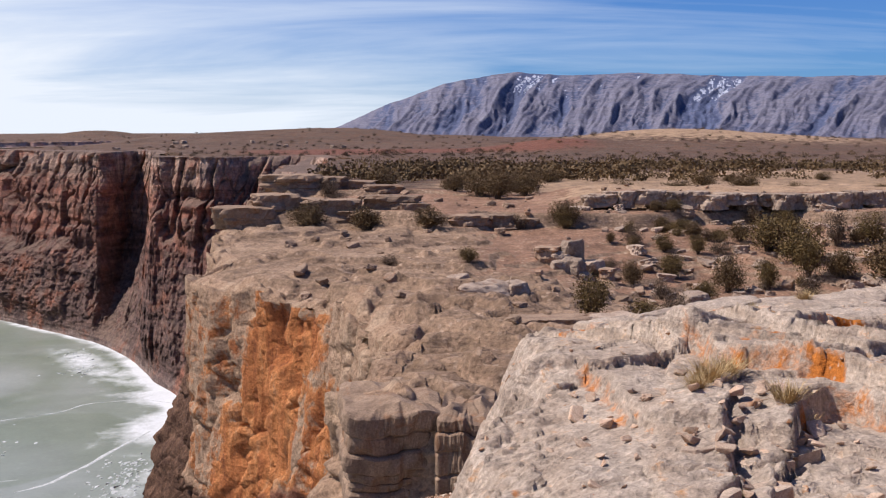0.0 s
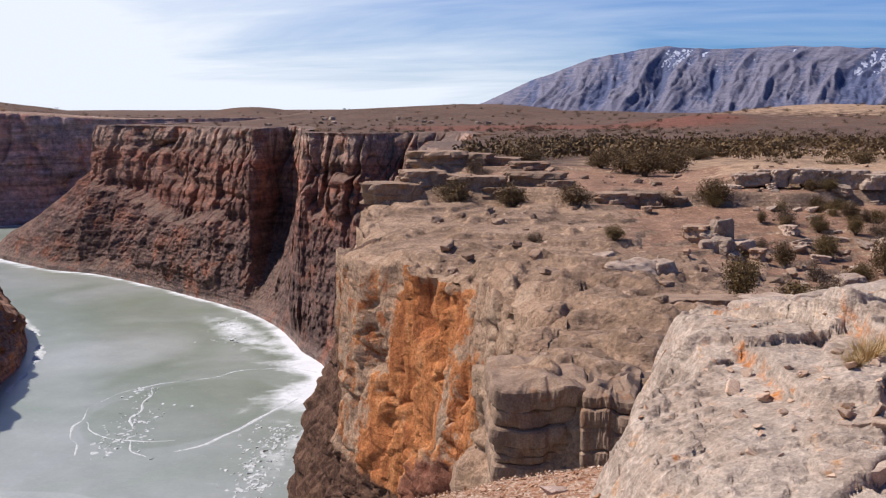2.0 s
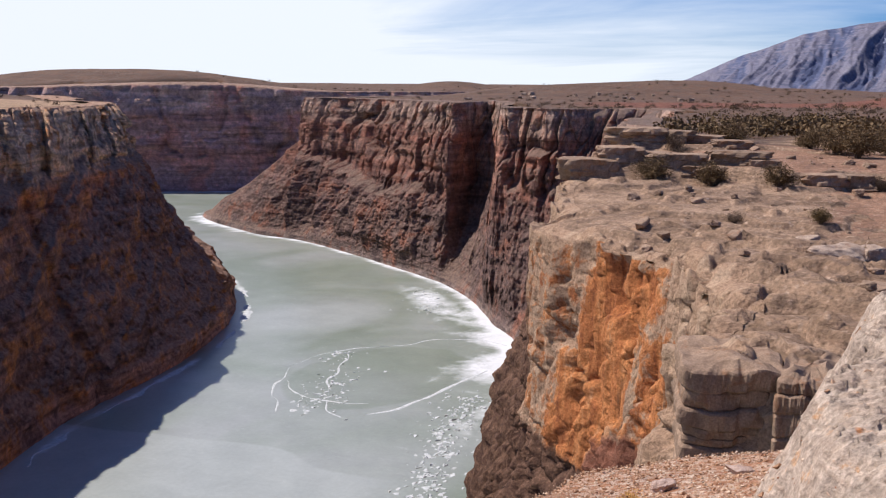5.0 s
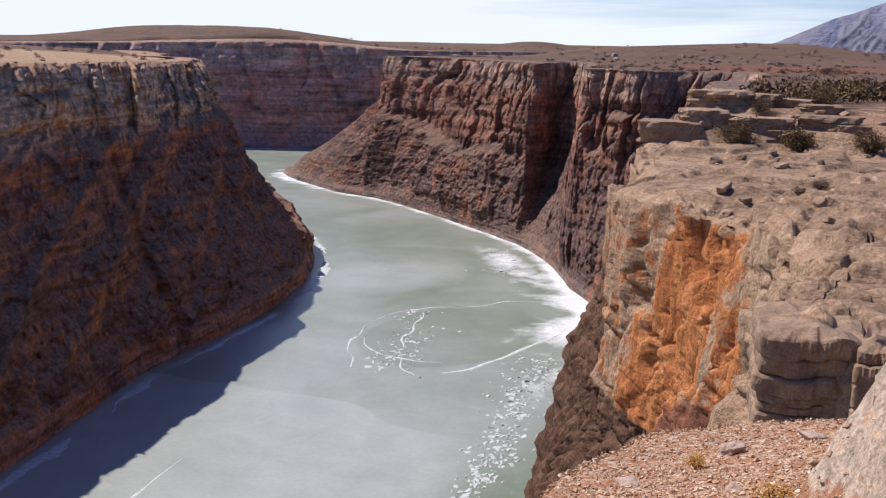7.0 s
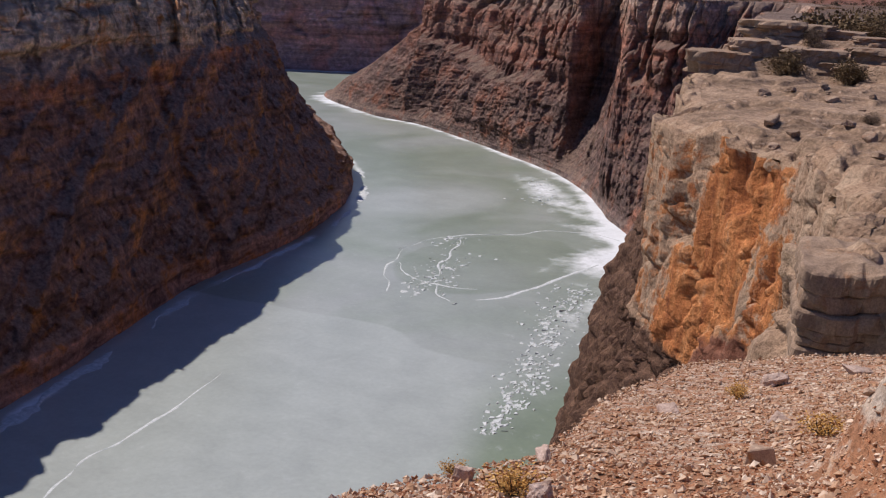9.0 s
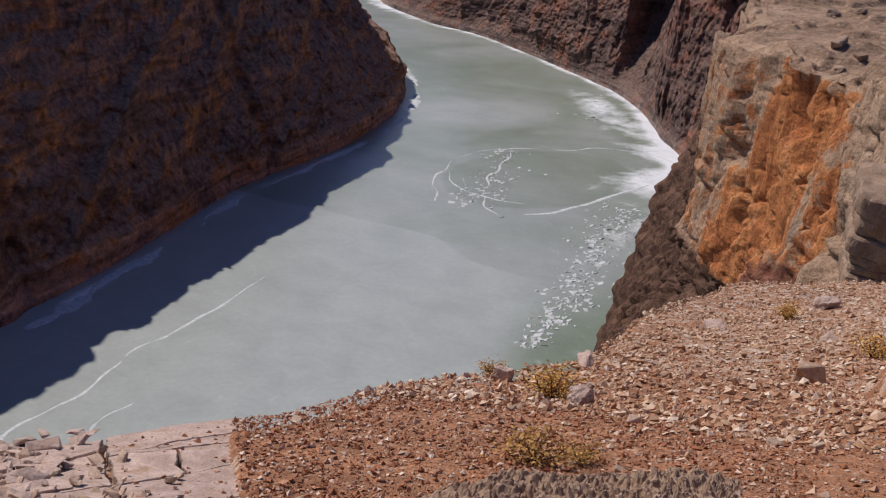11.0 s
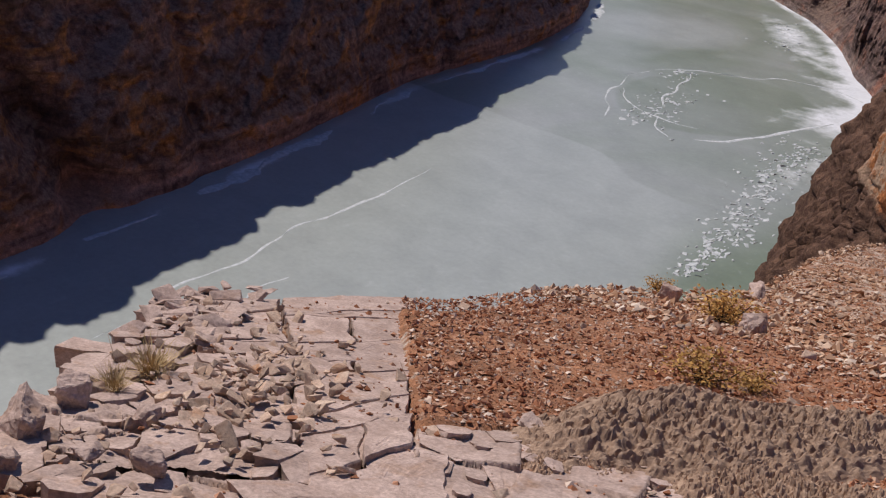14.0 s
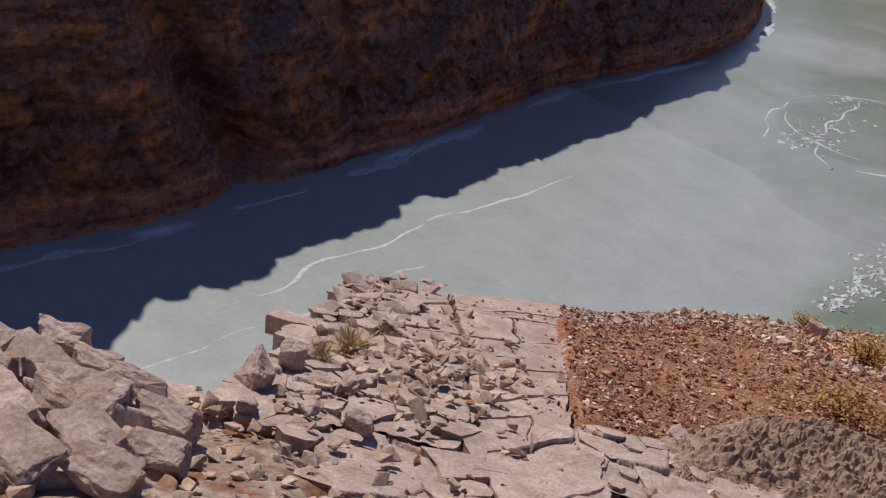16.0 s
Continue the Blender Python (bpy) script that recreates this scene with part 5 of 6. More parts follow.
def flush_slab(parent, outline, gap, lift, lean):
    """A large slab of the ledge, flush with its neighbours: outline in metres along and across, the joint about it, and a dished worn top."""
    pts = []
    for (au, av), (bu, bv) in zip(outline, outline[1:] + outline[:1]):
        m = max(2, int(math.hypot(bu - au, bv - av) / 0.03))
        pts += [(au + (bu - au) * k / m, av + (bv - av) * k / m) for k in range(m)]
    p = corner + np.array(pts)[:, :1] * along + np.array(pts)[:, 1:] * across
    p = p + 0.016 * np.c_[vnoise(p[:, 0] * 7, p[:, 1] * 7, 1.0), vnoise(p[:, 0] * 7, p[:, 1] * 7, 5.0)] + 0.006 * np.c_[vnoise(p[:, 0] * 24, p[:, 1] * 24, 2.0), vnoise(p[:, 0] * 24, p[:, 1] * 24, 6.0)]
    n, c = len(p), p.mean(0)
    d_ = p - c
    ln = np.linalg.norm(d_, axis=1)[:, None]
    tilt = rng.normal(0, lean, 2)
    rows = []
    for inset, drop in ((0.7 * gap, 0.12), (gap, 0.03), (gap + 0.001, 0.006), (gap + 0.006, 0.0)):
        q = c + d_ * np.clip(1 - inset / ln, 0.05, 1)
        rows.append((q, drop))
    for share in (0.86, 0.70, 0.54, 0.38, 0.22, 0.06):
        rows.append((c + (rows[3][0] - c) * share, 0.0))
    v = np.vstack([np.c_[q, smooth_near(q[:, 0], q[:, 1]) + lift - drop + (q - c) @ tilt + (0.012 * fbm(q[:, 0] * 5, q[:, 1] * 5, 1.5, 3) + 0.004 * fbm(q[:, 0] * 22, q[:, 1] * 22, 3.5, 2)) * (drop < 0.02)] for q, drop in rows])
    faces = [(a * n + k, a * n + (k + 1) % n, (a + 1) * n + (k + 1) % n, (a + 1) * n + k) for a in range(len(rows) - 1) for k in range(n)] + [tuple(range((len(rows) - 1) * n, len(rows) * n))]
    ob = part("slab", mesh_of("slab", v - np.r_[c, 0], faces, SLAB), parent)
    ob.location = (c[0], c[1], 0)


slab_thing = tagged(new("fractured_slab"), "pinkish-grey limestone ledge broken into plates at the rim", "rock slab")
# slabs beside the gravel, cut by slanting joints; then those past the long joint
INNER = (-0.72, -0.30, 0.10, 0.42, 0.78, 1.06, 1.44, 1.70, 2.04, 2.42, 2.66, 3.02)
for k, (a, b) in enumerate(zip(INNER[:-1], INNER[1:])):
    slant = -0.40 + 0.11 * math.sin(2.3 * k)
    slant_2 = -0.40 + 0.11 * math.sin(2.3 * (k + 1))
    far_a, far_b = 0.25 + 0.17 * (a + slant), 0.25 + 0.17 * (b + slant_2)
    side_ = 0.03 * math.sin(5.1 * k) - (0.10 if k in (1, 2) else 0.02)
    wide_gap = (0.006, 0.016, 0.006, 0.012, 0.006, 0.013, 0.026, 0.008, 0.022, 0.008, 0.014)[k]
    if k in (3, 6, 8):
        half_a, half_b = 0.45 * far_a, 0.5 * far_b
        flush_slab(slab_thing, [(a, side_), (b, side_), (b + 0.5 * slant_2, half_b), (a + 0.5 * slant, half_a)], 0.002, 0.008 + rng.normal(0, 0.004), 0.004)
        flush_slab(slab_thing, [(a + 0.5 * slant, half_a), (b + 0.5 * slant_2, half_b), (b + slant_2, far_b), (a + slant, far_a)], wide_gap, 0.008 + rng.normal(0, 0.004), 0.004)
    else:
        flush_slab(slab_thing, [(a, side_), (b, side_), (b + slant_2, far_b), (a + slant, far_a)], wide_gap, 0.008 + rng.normal(0, 0.004), 0.004)
OUTER = (1.16, 1.40, 1.62, 1.98, 2.26, 2.52)
for k, (a, b) in enumerate(zip(OUTER[:-1], OUTER[1:])):
    cut_a, cut_b = -0.16 + 0.06 * math.sin(3.1 * k), -0.16 + 0.06 * math.sin(3.1 * (k + 1))
    flush_slab(slab_thing, [(a, 0.258 + 0.17 * a), (b, 0.258 + 0.17 * b), (b + cut_b, 0.60 + 0.12 * b + 0.05 * math.sin(4.0 * (k + 1))), (a + cut_a, 0.60 + 0.12 * a + 0.05 * math.sin(4.0 * k))], 0.005 + 0.006 * (k % 2), 0.008 + rng.normal(0, 0.008), 0.014)
fill(40, (-3.9, -0.9, -0.1, 3.1), (0.16, 0.36), (-0.008, 0.012), 0.02, 0.002, ledge, slab_seeds)
fill(60, (-4.1, -0.9, -0.1, 3.2), (0.08, 0.15), (-0.012, 0.016), 0.06, 0.003, ledge, slab_seeds)
fill(70, (-4.1, -0.9, -0.1, 3.2), (0.04, 0.08), (-0.01, 0.02), 0.14, 0.003, ledge, slab_seeds)
plates("slab", slab_thing, slab_seeds, smooth_near, SLAB, 8, depth=0.10, amp=0.014, axis=tuple(along), squeeze=1.25, side=0.045, worn=0.22, reach=0.8)


def bedrock(name, box, step, shape, keep, label):
    """A sheet of broken bedrock over part of the ledge."""
    x, y = np.meshgrid(np.arange(box[0], box[1], step), np.arange(box[2], box[3], step), indexing="ij")
    d_, side_ = edge_distance(x, y, near_line[::3, :2])
    out_ = np.where(side_ > 0, d_, 0.0)
    p, use = shape(x, y, np.where(side_ > 0, -d_, d_))
    p[..., 2] -= np.where(out_ > 0, 6.0 * np.maximum(out_ - 0.03 + 0.03 * fbm(x * 5, y * 5, 2.0, 3), 0), 0)
    ob = grid_object(name, p, SLAB, keep=use & (out_ < 0.30))
    return tagged(ob, label, "rock", kind="structure")


def ledge_rock(x, y, d_):
    u, v = (x + 1.55) * -0.62 + (y - 1.22) * 0.785, (x + 1.55) * -0.785 - (y - 1.22) * 0.62
    solid = smooth(0.95, 0.70, v + 0.1 * fbm(x * 2, y * 2, 5.0, 2))
    u, v = u + 0.02 * fbm(x * 5, y * 5, 1.0, 3), v + 0.02 * fbm(x * 5, y * 5, 4.0, 3)
    a, ox, oy, e = fracture(u / 0.40, v / 0.33, 31)
    z = smooth_near(x, y) + 0.014 * a + 0.03 * np.sin(40 * a) * ox + 0.03 * np.cos(40 * a) * oy - 0.045 * smooth(0.030, 0.0, e)
    loose = (1 - solid) * np.clip(smooth(-0.25, 0.35, fbm(x * 1.4, y * 1.4, 6.0, 3)) + np.exp(-((x + 2.48) ** 2 + (y - 1.62) ** 2) / 0.14), 0, 1)
    a, ox, oy, e = fracture(u / 0.11, v / 0.085, 33)
    z = z + loose * (0.022 * a + 0.03 * np.sin(40 * a) * ox + 0.03 * np.cos(40 * a) * oy - 0.03 * smooth(0.09, 0.0, e))
    a, ox, oy, e = fracture(u / 0.045, v / 0.04, 36)
    z = z + (0.15 + 0.85 * loose) * (0.006 * a + 0.012 * np.sin(40 * a) * ox - 0.008 * smooth(0.14, 0.0, e)) + 0.005 * fbm(x * 30, y * 30, 0.5, 3) - 0.004
    start = np.interp(x, [-2.5, -2.1, -1.7, -1.3, -1.0], [0.62, 0.60, 0.45, 0.20, 0.0])
    z = z - 0.10 * flagged(u, v) - 0.008
    edge_ = np.minimum(y - start, rock_edge(x, y)) + 0.10 * fbm(x * 4, y * 4, 3.0, 3) + 0.10 * fracture(x / 0.11, y / 0.13, 71)[0] - 0.04
    z = z - 0.14 * smooth(0.01, -0.07, edge_)
    return np.stack([x, y, z], -1), edge_ > -0.2


def outcrop_rock(x, y, d_):
    """Tilted beds broken into blocks, with joints between."""
    u, v = -0.88 * x + 0.47 * y, 0.47 * x + 0.88 * y
    wu, wv = u + 0.07 * fbm(x * 3, y * 3, 1.0, 2), v + 0.07 * fbm(x * 3, y * 3, 4.0, 2)
    g_, gx_, gy_, ge = fracture((wu + 0.3 * wv) / 0.30, wv / 0.55, 47)
    a, ox, oy, e = fracture(wu / 0.13, wv / 0.17, 41)
    b_, qx, qy, f_ = fracture(wu / 0.045, wv / 0.06, 45)
    line = np.interp(x, [-2.5, -2.06, -1.84, -1.6, -1.3], [0.45, 0.25, 0.10, -0.30, -0.7])
    m = smooth(-0.02, 0.14, line - y + 0.08 * fbm(x * 5, y * 5, 7.0, 3))
    z = smooth_near(x, y) - 0.03 + m * (0.05 + 0.035 * g_ - 0.05 * gx_ + 0.05 * np.sin(40 * g_) * gy_ - 0.045 * smooth(0.06, 0.0, ge) + 0.018 * a - 0.030 * ox + 0.02 * np.sin(40 * a) * oy - 0.03 * smooth(0.10, 0.0, e) + 0.004 * b_ - 0.006 * qx - 0.006 * smooth(0.12, 0.0, f_)) + 0.020 * fbm(x * 16, y * 16, 0.5, 5, 0.6)
    return np.stack([x, y, z], -1), (line - y > -0.12) & (d_ > -0.4)


bedrock("broken_bedrock", (-4.2, -0.65, -0.1, 3.5), 0.0088, ledge_rock, None, "pinkish-grey bedrock shattered into small angular pieces")
bedrock("rim_outcrop", (-3.5, -1.35, -0.85, 0.55), 0.0085, outcrop_rock, None, "undercut cream limestone outcrop leaning over the rim")

tilted = [hull_rock("outcrop_block", 120 + k, SLAB, 30, 0.7, 0.018, 0.065) for k in range(6)]
OUTCROP = [(-2.80, 0.22, 0.24, 0.16, 0.20, 40, 22), (-2.63, 0.06, 0.36, 0.22, 0.10, 16, 14), (-2.38, 0.09, 0.40, 0.20, 0.12, 20, 16), (-2.14, 0.00, 0.36, 0.18, 0.11, 14, 12), (-2.42, 0.27, 0.30, 0.13, 0.09, 24, 24), (-2.22, 0.26, 0.28, 0.12, 0.09, 30, 26),
           (-2.10, -0.19, 0.34, 0.20, 0.10, 12, 12), (-1.95, -0.05, 0.26, 0.16, 0.10, 18, 16), (-2.32, -0.14, 0.34, 0.20, 0.13, 10, 14), (-2.78, -0.04, 0.30, 0.24, 0.14, 8, 10), (-2.56, -0.14, 0.30, 0.24, 0.14, 22, 12), (-2.02, 0.13, 0.22, 0.12, 0.08, 34, 20), (-2.62, 0.24, 0.24, 0.12, 0.12, 30, 20), (-2.32, -0.36, 0.36, 0.24, 0.16, 14, 12), (-2.60, -0.40, 0.40, 0.26, 0.18, 20, 10)]
for k, (x, y, w, d, h, turn, lean) in enumerate(OUTCROP):
    placed("outcrop_block", tilted[k % 6], x, y, float(smooth_near(x, y)) + 0.045, (0.70 * w, 0.80 * d, 1.15 * h), (1.3 * lean, 9 * math.sin(2.1 * k), turn + 12 * math.sin(3.7 * k)), "tilted thick limestone slab of the rim outcrop", "rock", "tilted blocks of the outcrop")
rng = np.random.default_rng(16)

# splintered thin plates at the outer rim of the slab
plate_meshes = [hull_rock("rock_splinter", 70 + k, SLAB, 14, 0.6, 0.03) for k in range(6)]
for k in range(90):
    u, v = rng.uniform(1.3, 2.75), rng.uniform(0.75, 1.85)
    x, y = corner + along * u + across * v
    if not on_ledge(x, y, -0.02)[0] and not on_ledge(x + 0.12, y, 0.0)[0]:
        continue
    g = rng.uniform(0.04, 0.12)
    placed("rock_splinter", plate_meshes[k % 6], x, y, float(smooth_near(x, y)) + 0.03 * rng.uniform(), (g * 1.8, g, g * 0.35), (rng.normal(8, 14), rng.normal(-8, 14), rng.uniform(0, 360)),
           "thin splintered plate of grey limestone at the rim", "rock plate", "splinters at the rim")

# stones fallen into the gap beside the outcrop
rng = np.random.default_rng(15)
for k in range(420):
    x, y = rng.uniform(-2.5, -1.3), rng.uniform(-0.5, 0.85)
    if not (pocket(x, y) or rng.uniform() < 0.25) or not on_ledge(x, y, 0.02)[0]:
        continue
    g = 0.014 + 0.045 * rng.uniform() ** 2.4
    placed("fallen_stone", stone_meshes[k % 9], x, y, near_z(x, y) + 0.25 * g, (g * rng.uniform(1, 1.7), g, g * 0.6), (rng.uniform(-30, 30), rng.uniform(-30, 30), rng.uniform(0, 360)),
           "angular cream stone fallen beside the outcrop", "stone", "fallen stones beside the outcrop")

# angular boulders and stones in the notch of the rim and beside the gravel
block_meshes = [hull_rock("outcrop_block", 90 + k, SLAB, 18, 0.6, 0.03, 0.07) for k in range(7)]
NOTCH = [(-2.47, 0.70, 0.17, 0.13, 0.17), (-2.60, 0.94, 0.13, 0.12, 0.15), (-2.20, 0.74, 0.12, 0.10, 0.09), (-2.28, 0.55, 0.10, 0.08, 0.08), (-2.36, 1.02, 0.10, 0.09, 0.07), (-2.05, 0.80, 0.12, 0.10, 0.10)]
for k, (x, y, w, d, h) in enumerate(NOTCH):
    placed("rim_boulder", block_meshes[(k + 3) % 7], x, y, float(smooth_near(x, y)) + 0.02 + 0.2 * h, (w * 0.8, d * 0.8, h * 0.75), (10 * math.sin(k), 12 * math.cos(k * 1.7), 47 * k),
           "angular grey-cream boulder in the notch of the rim", "boulder", "boulders in the rim notch")
for k, (x, y, w, d, h) in enumerate([(-1.70, 2.06, 0.10, 0.09, 0.05), (-1.93, 4.88, 0.17, 0.11, 0.13), (-2.55, 6.75, 0.28, 0.13, 0.09), (-2.9, 5.9, 0.14, 0.10, 0.16), (-1.1, 9.5, 0.26, 0.18, 0.10), (-2.4, 10.8, 0.24, 0.2, 0.10), (-0.2, 11.5, 0.26, 0.2, 0.10), (-1.6, 14.0, 0.4, 0.25, 0.2), (-0.6, 15.5, 0.34, 0.28, 0.16)]):
    placed("pale_block", block_meshes[(k + 1) % 7], x, y, near_z(x, y) + 0.15 * h, (w * 1.15, d * 1.15, h * 1.25), (8 * math.sin(k * 3), 8 * math.cos(k), 61 * k),
           "pale limestone block half sunk in red gravel", "rock", "pale blocks in the gravel")
placed("rust_red_stone", stone_meshes[3], -0.94, 6.94, near_z(-0.94, 6.94) + 0.05, (0.30, 0.19, 0.17), (5, 8, 40), "rust-red rounded stone lying alone on the gravel", "stone")


def crusted_knob(name, nx, ny, seed):
    """A low pitted knob of unit size: a rough dome with small hollows."""
    a, b = np.meshgrid(np.linspace(0, 2 * np.pi, nx, endpoint=False), np.linspace(0, 1, ny), indexing="ij")
    r = 0.5 * (1 + 0.22 * fbm(np.cos(a) * 1.3 + seed, np.sin(a) * 1.3, 0.5, 3)) * b
    x, y = r * np.cos(a), r * np.sin(a)
    z = 0.5 * np.sqrt(np.clip(1 - b**2.6, 0, 1)) * (1 + 0.3 * fbm(x * 3 + seed, y * 3, 0.7, 3))
    z = z + (0.14 * fbm(x * 7, y * 7, 1.3 + seed, 4) - 0.075 * smooth(0.0, 0.6, ridged(x * 62, y * 30, 0.3 + seed, 3)) + 0.05 * fbm(x * 90, y * 44, seed, 2)) * (1 - b**4) - 0.05 * b**8
    p = np.stack([x, y, z], -1)
    idx = [(i * ny + k, ((i + 1) % nx) * ny + k, ((i + 1) % nx) * ny + k + 1, i * ny + k + 1) for i in range(nx) for k in range(ny - 1)]
    return mesh_of(name, p.reshape(-1, 3), idx, CRUST)


knob = crusted_knob("crusted_rock", 380, 150, 7.0)
for x, y, w, d, h, turn in ((-1.20, 2.62, 2.2, 1.0, 0.30, 70), (-0.86, 2.2, 1.0, 0.6, 0.22, 50), (-1.40, 1.90, 0.7, 0.40, 0.16, 80)):
    ob = placed("crusted_rock", knob, x, y, near_z(x, y) - 0.06, (w, d, h * 1.2), (0, 0, turn), "pitted dark-tan crusted rock knob at the edge of the gravel", "rock", "crusted rocks")
    ob.matrix_world = pose(x, y, float(near_plane(x, y)) - 0.07, -16, -12.4, 0) @ pose(0, 0, 0, 0, 0, turn) @ Matrix.Diagonal((w, d, h * 1.2, 1))

# ---- pale rock shelf on the right: jointed slabs, ledges and broken stone ----


def on_shelf(x, y):
    left = x - np.interp(y, [6, 8, 12, 16], [1.0, 1.05, 1.75, 3.2])
    back = np.interp(x, [0, 2, 5, 10], [10.8, 11.9, 14.0, 14.6]) - y
    return (left > 0) & (back > 0)


rng = np.random.default_rng(25)
x, y = np.meshgrid(np.arange(0.1, 7.4, 0.024), np.arange(2.4, 15.4, 0.024), indexing="ij")
high = near_top(x, y)
above = smooth(0.30, 0.55, high - near_plane(x, y))
fine_ = 0.010 * fbm(x / 0.10, y / 0.10, 1.0, 3) + 0.012 * fracture(x / 0.11 + 0.3 * fbm(x * 4, y * 4, 1, 2), y / 0.15, 63)[0] * smooth(0.1, 0.4, fbm(x / 0.6, y / 0.6, 4.0, 2))
sheet = grid_object("rock_shelf_bed", np.stack([x, y, high - 0.02 + 0.045 * above + fine_ * above], -1), SOIL_NEAR, keep=above > 0.05, marks={"rock": above, "lichen": shelf_lichen(x, y)})
tagged(sheet, "pale cream limestone shelf, jointed and rust-stained", "rock shelf", kind="structure")
seeds = []
fill(26, (1.45, 2.6, 5.5, 6.6), (0.08, 0.20), (-0.02, 0.02), 0.16, 0.008, on_shelf, seeds)
shelf = tagged(new("shelf_plates"), "loose cream limestone plates broken from the shelf", "rock plates")


def level(x, y):
    """The shelf under a plate, taken at the plate's middle."""
    x, y = np.asarray(x, float), np.asarray(y, float)
    return near_top(np.full(x.shape, x.mean()), np.full(y.shape, y.mean())) - 0.08 * (y - y.mean())


plates("slab", shelf, seeds, level, BLOCK, 19, 0.22, 0.05, (0.82, 0.57), 1.3, 0.5, side=0.1)
rng = np.random.default_rng(33)
for k in range(520):
    x, y = rng.uniform(0.8, 4.4), rng.uniform(5.4, 10.0)
    if rng.uniform() > np.exp(-(((x - 2.0) / 0.6) ** 2 + ((y - 6.5) / 0.7) ** 2)) + 0.07:
        continue
    g = 0.04 + 0.09 * rng.uniform() ** 2
    placed("broken_stone", stone_meshes[k % 9], x, y, near_z(x, y) + 0.03 + 0.12 * g, (g * 1.5, g, g * 0.6), (rng.uniform(-30, 30), rng.uniform(-30, 30), rng.uniform(0, 360)),
           "broken cream stone lying on the rock shelf", "stone", "broken stones on the shelf")

# ---- promontory: ledges of bedded blocks ----
cliff_beds = [bedded_rock("ledge_block", 160 + k, BOULDER, 2 + k % 3, 72, 2.6, 0.26, 0.022) for k in range(6)]
loose_beds = [hull_rock("boulder", 180 + k, BOULDER, 20, 0.6, 0.05, 0.06) for k in range(6)]


def prom_z(x, y):
    return float(prom_top(np.array(float(x)), np.array(float(y))))


LEDGES = [(-18.2, 95.4, 3.6, 3.4, 2.4, 8), (-15.6, 96.6, 3.0, 3.0, 2.6, 30), (-13.0, 97.4, 3.2, 3.0, 1.7, -10), (-10.2, 97.0, 3.4, 2.6, 2.0, 15), (-7.6, 96.6, 3.0, 3.0, 1.6, 5), (-5.0, 97.6, 3.6, 2.6, 1.9, -16), (-2.8, 96.8, 1.8, 1.8, 1.2, 40), (2.2, 94.6, 2.6, 2.2, 1.5, 12), (4.6, 95.6, 2.8, 2.4, 2.0, -8), (7.0, 96.2, 2.4, 2.0, 1.4, 25),
          (-17.8, 122.0, 4.4, 4.0, 2.5, 6), (-14.2, 123.6, 3.6, 3.4, 2.2, -20), (-10.6, 124.5, 3.4, 3.0, 1.6, -12), (-7.0, 121.6, 3.2, 3.0, 1.3, 10)]
for k, (x, y, w, d, h, turn) in enumerate(LEDGES):
    placed("ledge_block", cliff_beds[k % 6], x, y, prom_z(x, y - d / 2) - 0.45, (w * 1.5, d, 0.72 * h + 0.35), (0, 0, 0.5 * turn), "flat-topped bedded limestone ledge with a rusty undercut face", "rock ledge", "ledges across the promontory")
square_beds = [bedded_rock("cliff_block", 170 + k, BOULDER, 11, 220, 14.0, 0.06, 0.035, 0.035) for k in range(3)]
for k, (x, y, w, d, h, turn) in enumerate([(-1.75, 33.9, 3.3, 4.4, 6.5, 8), (0.80, 33.3, 1.7, 4.0, 6.2, -6), (2.7, 33.4, 1.9, 4.0, 5.6, 10)]):
    placed("cliff_block", square_beds[k], x, y, -8.8 - 0.15 * k - h, (w, d, h), (0, 0, turn), "square bedded limestone block standing at the cliff rim", "rock", "blocks at the cliff head")




rng = np.random.default_rng(55)
pale_beds = [bedded_rock("ledge_block", 190 + k, LEDGE, 2 + k % 3, 60, 3.0, 0.24, 0.03) for k in range(5)]
pale_loose = [hull_rock("boulder", 195 + k, LEDGE, 20, 0.6, 0.05, 0.06) for k in range(4)]
PILES = [(9.0, 76.4, 2.6, 2.2, 1.8, 15), (9.4, 75.2, 2.4, 1.9, 1.7, 60), (10.9, 76.4, 2.2, 2.0, 1.5, 50), (7.7, 76.6, 1.8, 1.6, 1.2, 80), (10.2, 74.4, 1.5, 1.4, 0.9, 30), (8.4, 74.6, 1.4, 1.3, 1.0, 10), (9.6, 76.8, 1.8, 1.4, 2.9, 35), (11.9, 75.0, 1.3, 1.0, 0.9, 70), (2.3, 57.0, 3.2, 2.0, 1.5, 10), (4.0, 58.2, 1.9, 1.5, 1.2, 40), (0.9, 59.4, 1.6, 1.2, 0.8, 70),
         (5.3, 50.0, 3.6, 1.8, 1.0, 5), (8.4, 51.0, 2.6, 1.6, 0.9, -10), (16.5, 68.0, 2.4, 2.0, 1.5, 25), (14.2, 66.0, 1.6, 1.4, 1.0, 60)]
for k, (x, y, w, d, h, turn) in enumerate(PILES):
    placed("boulder", (cliff_beds if k % 4 == 3 else pale_loose)[k % 4], x, y, prom_z(x, y) + (0.0 if k % 4 == 3 else 0.35 * h) - 0.15, (w, d, h), (0, 0, turn), "grey-tan limestone boulder in a pile on bare soil", "boulder", "boulders on the promontory")
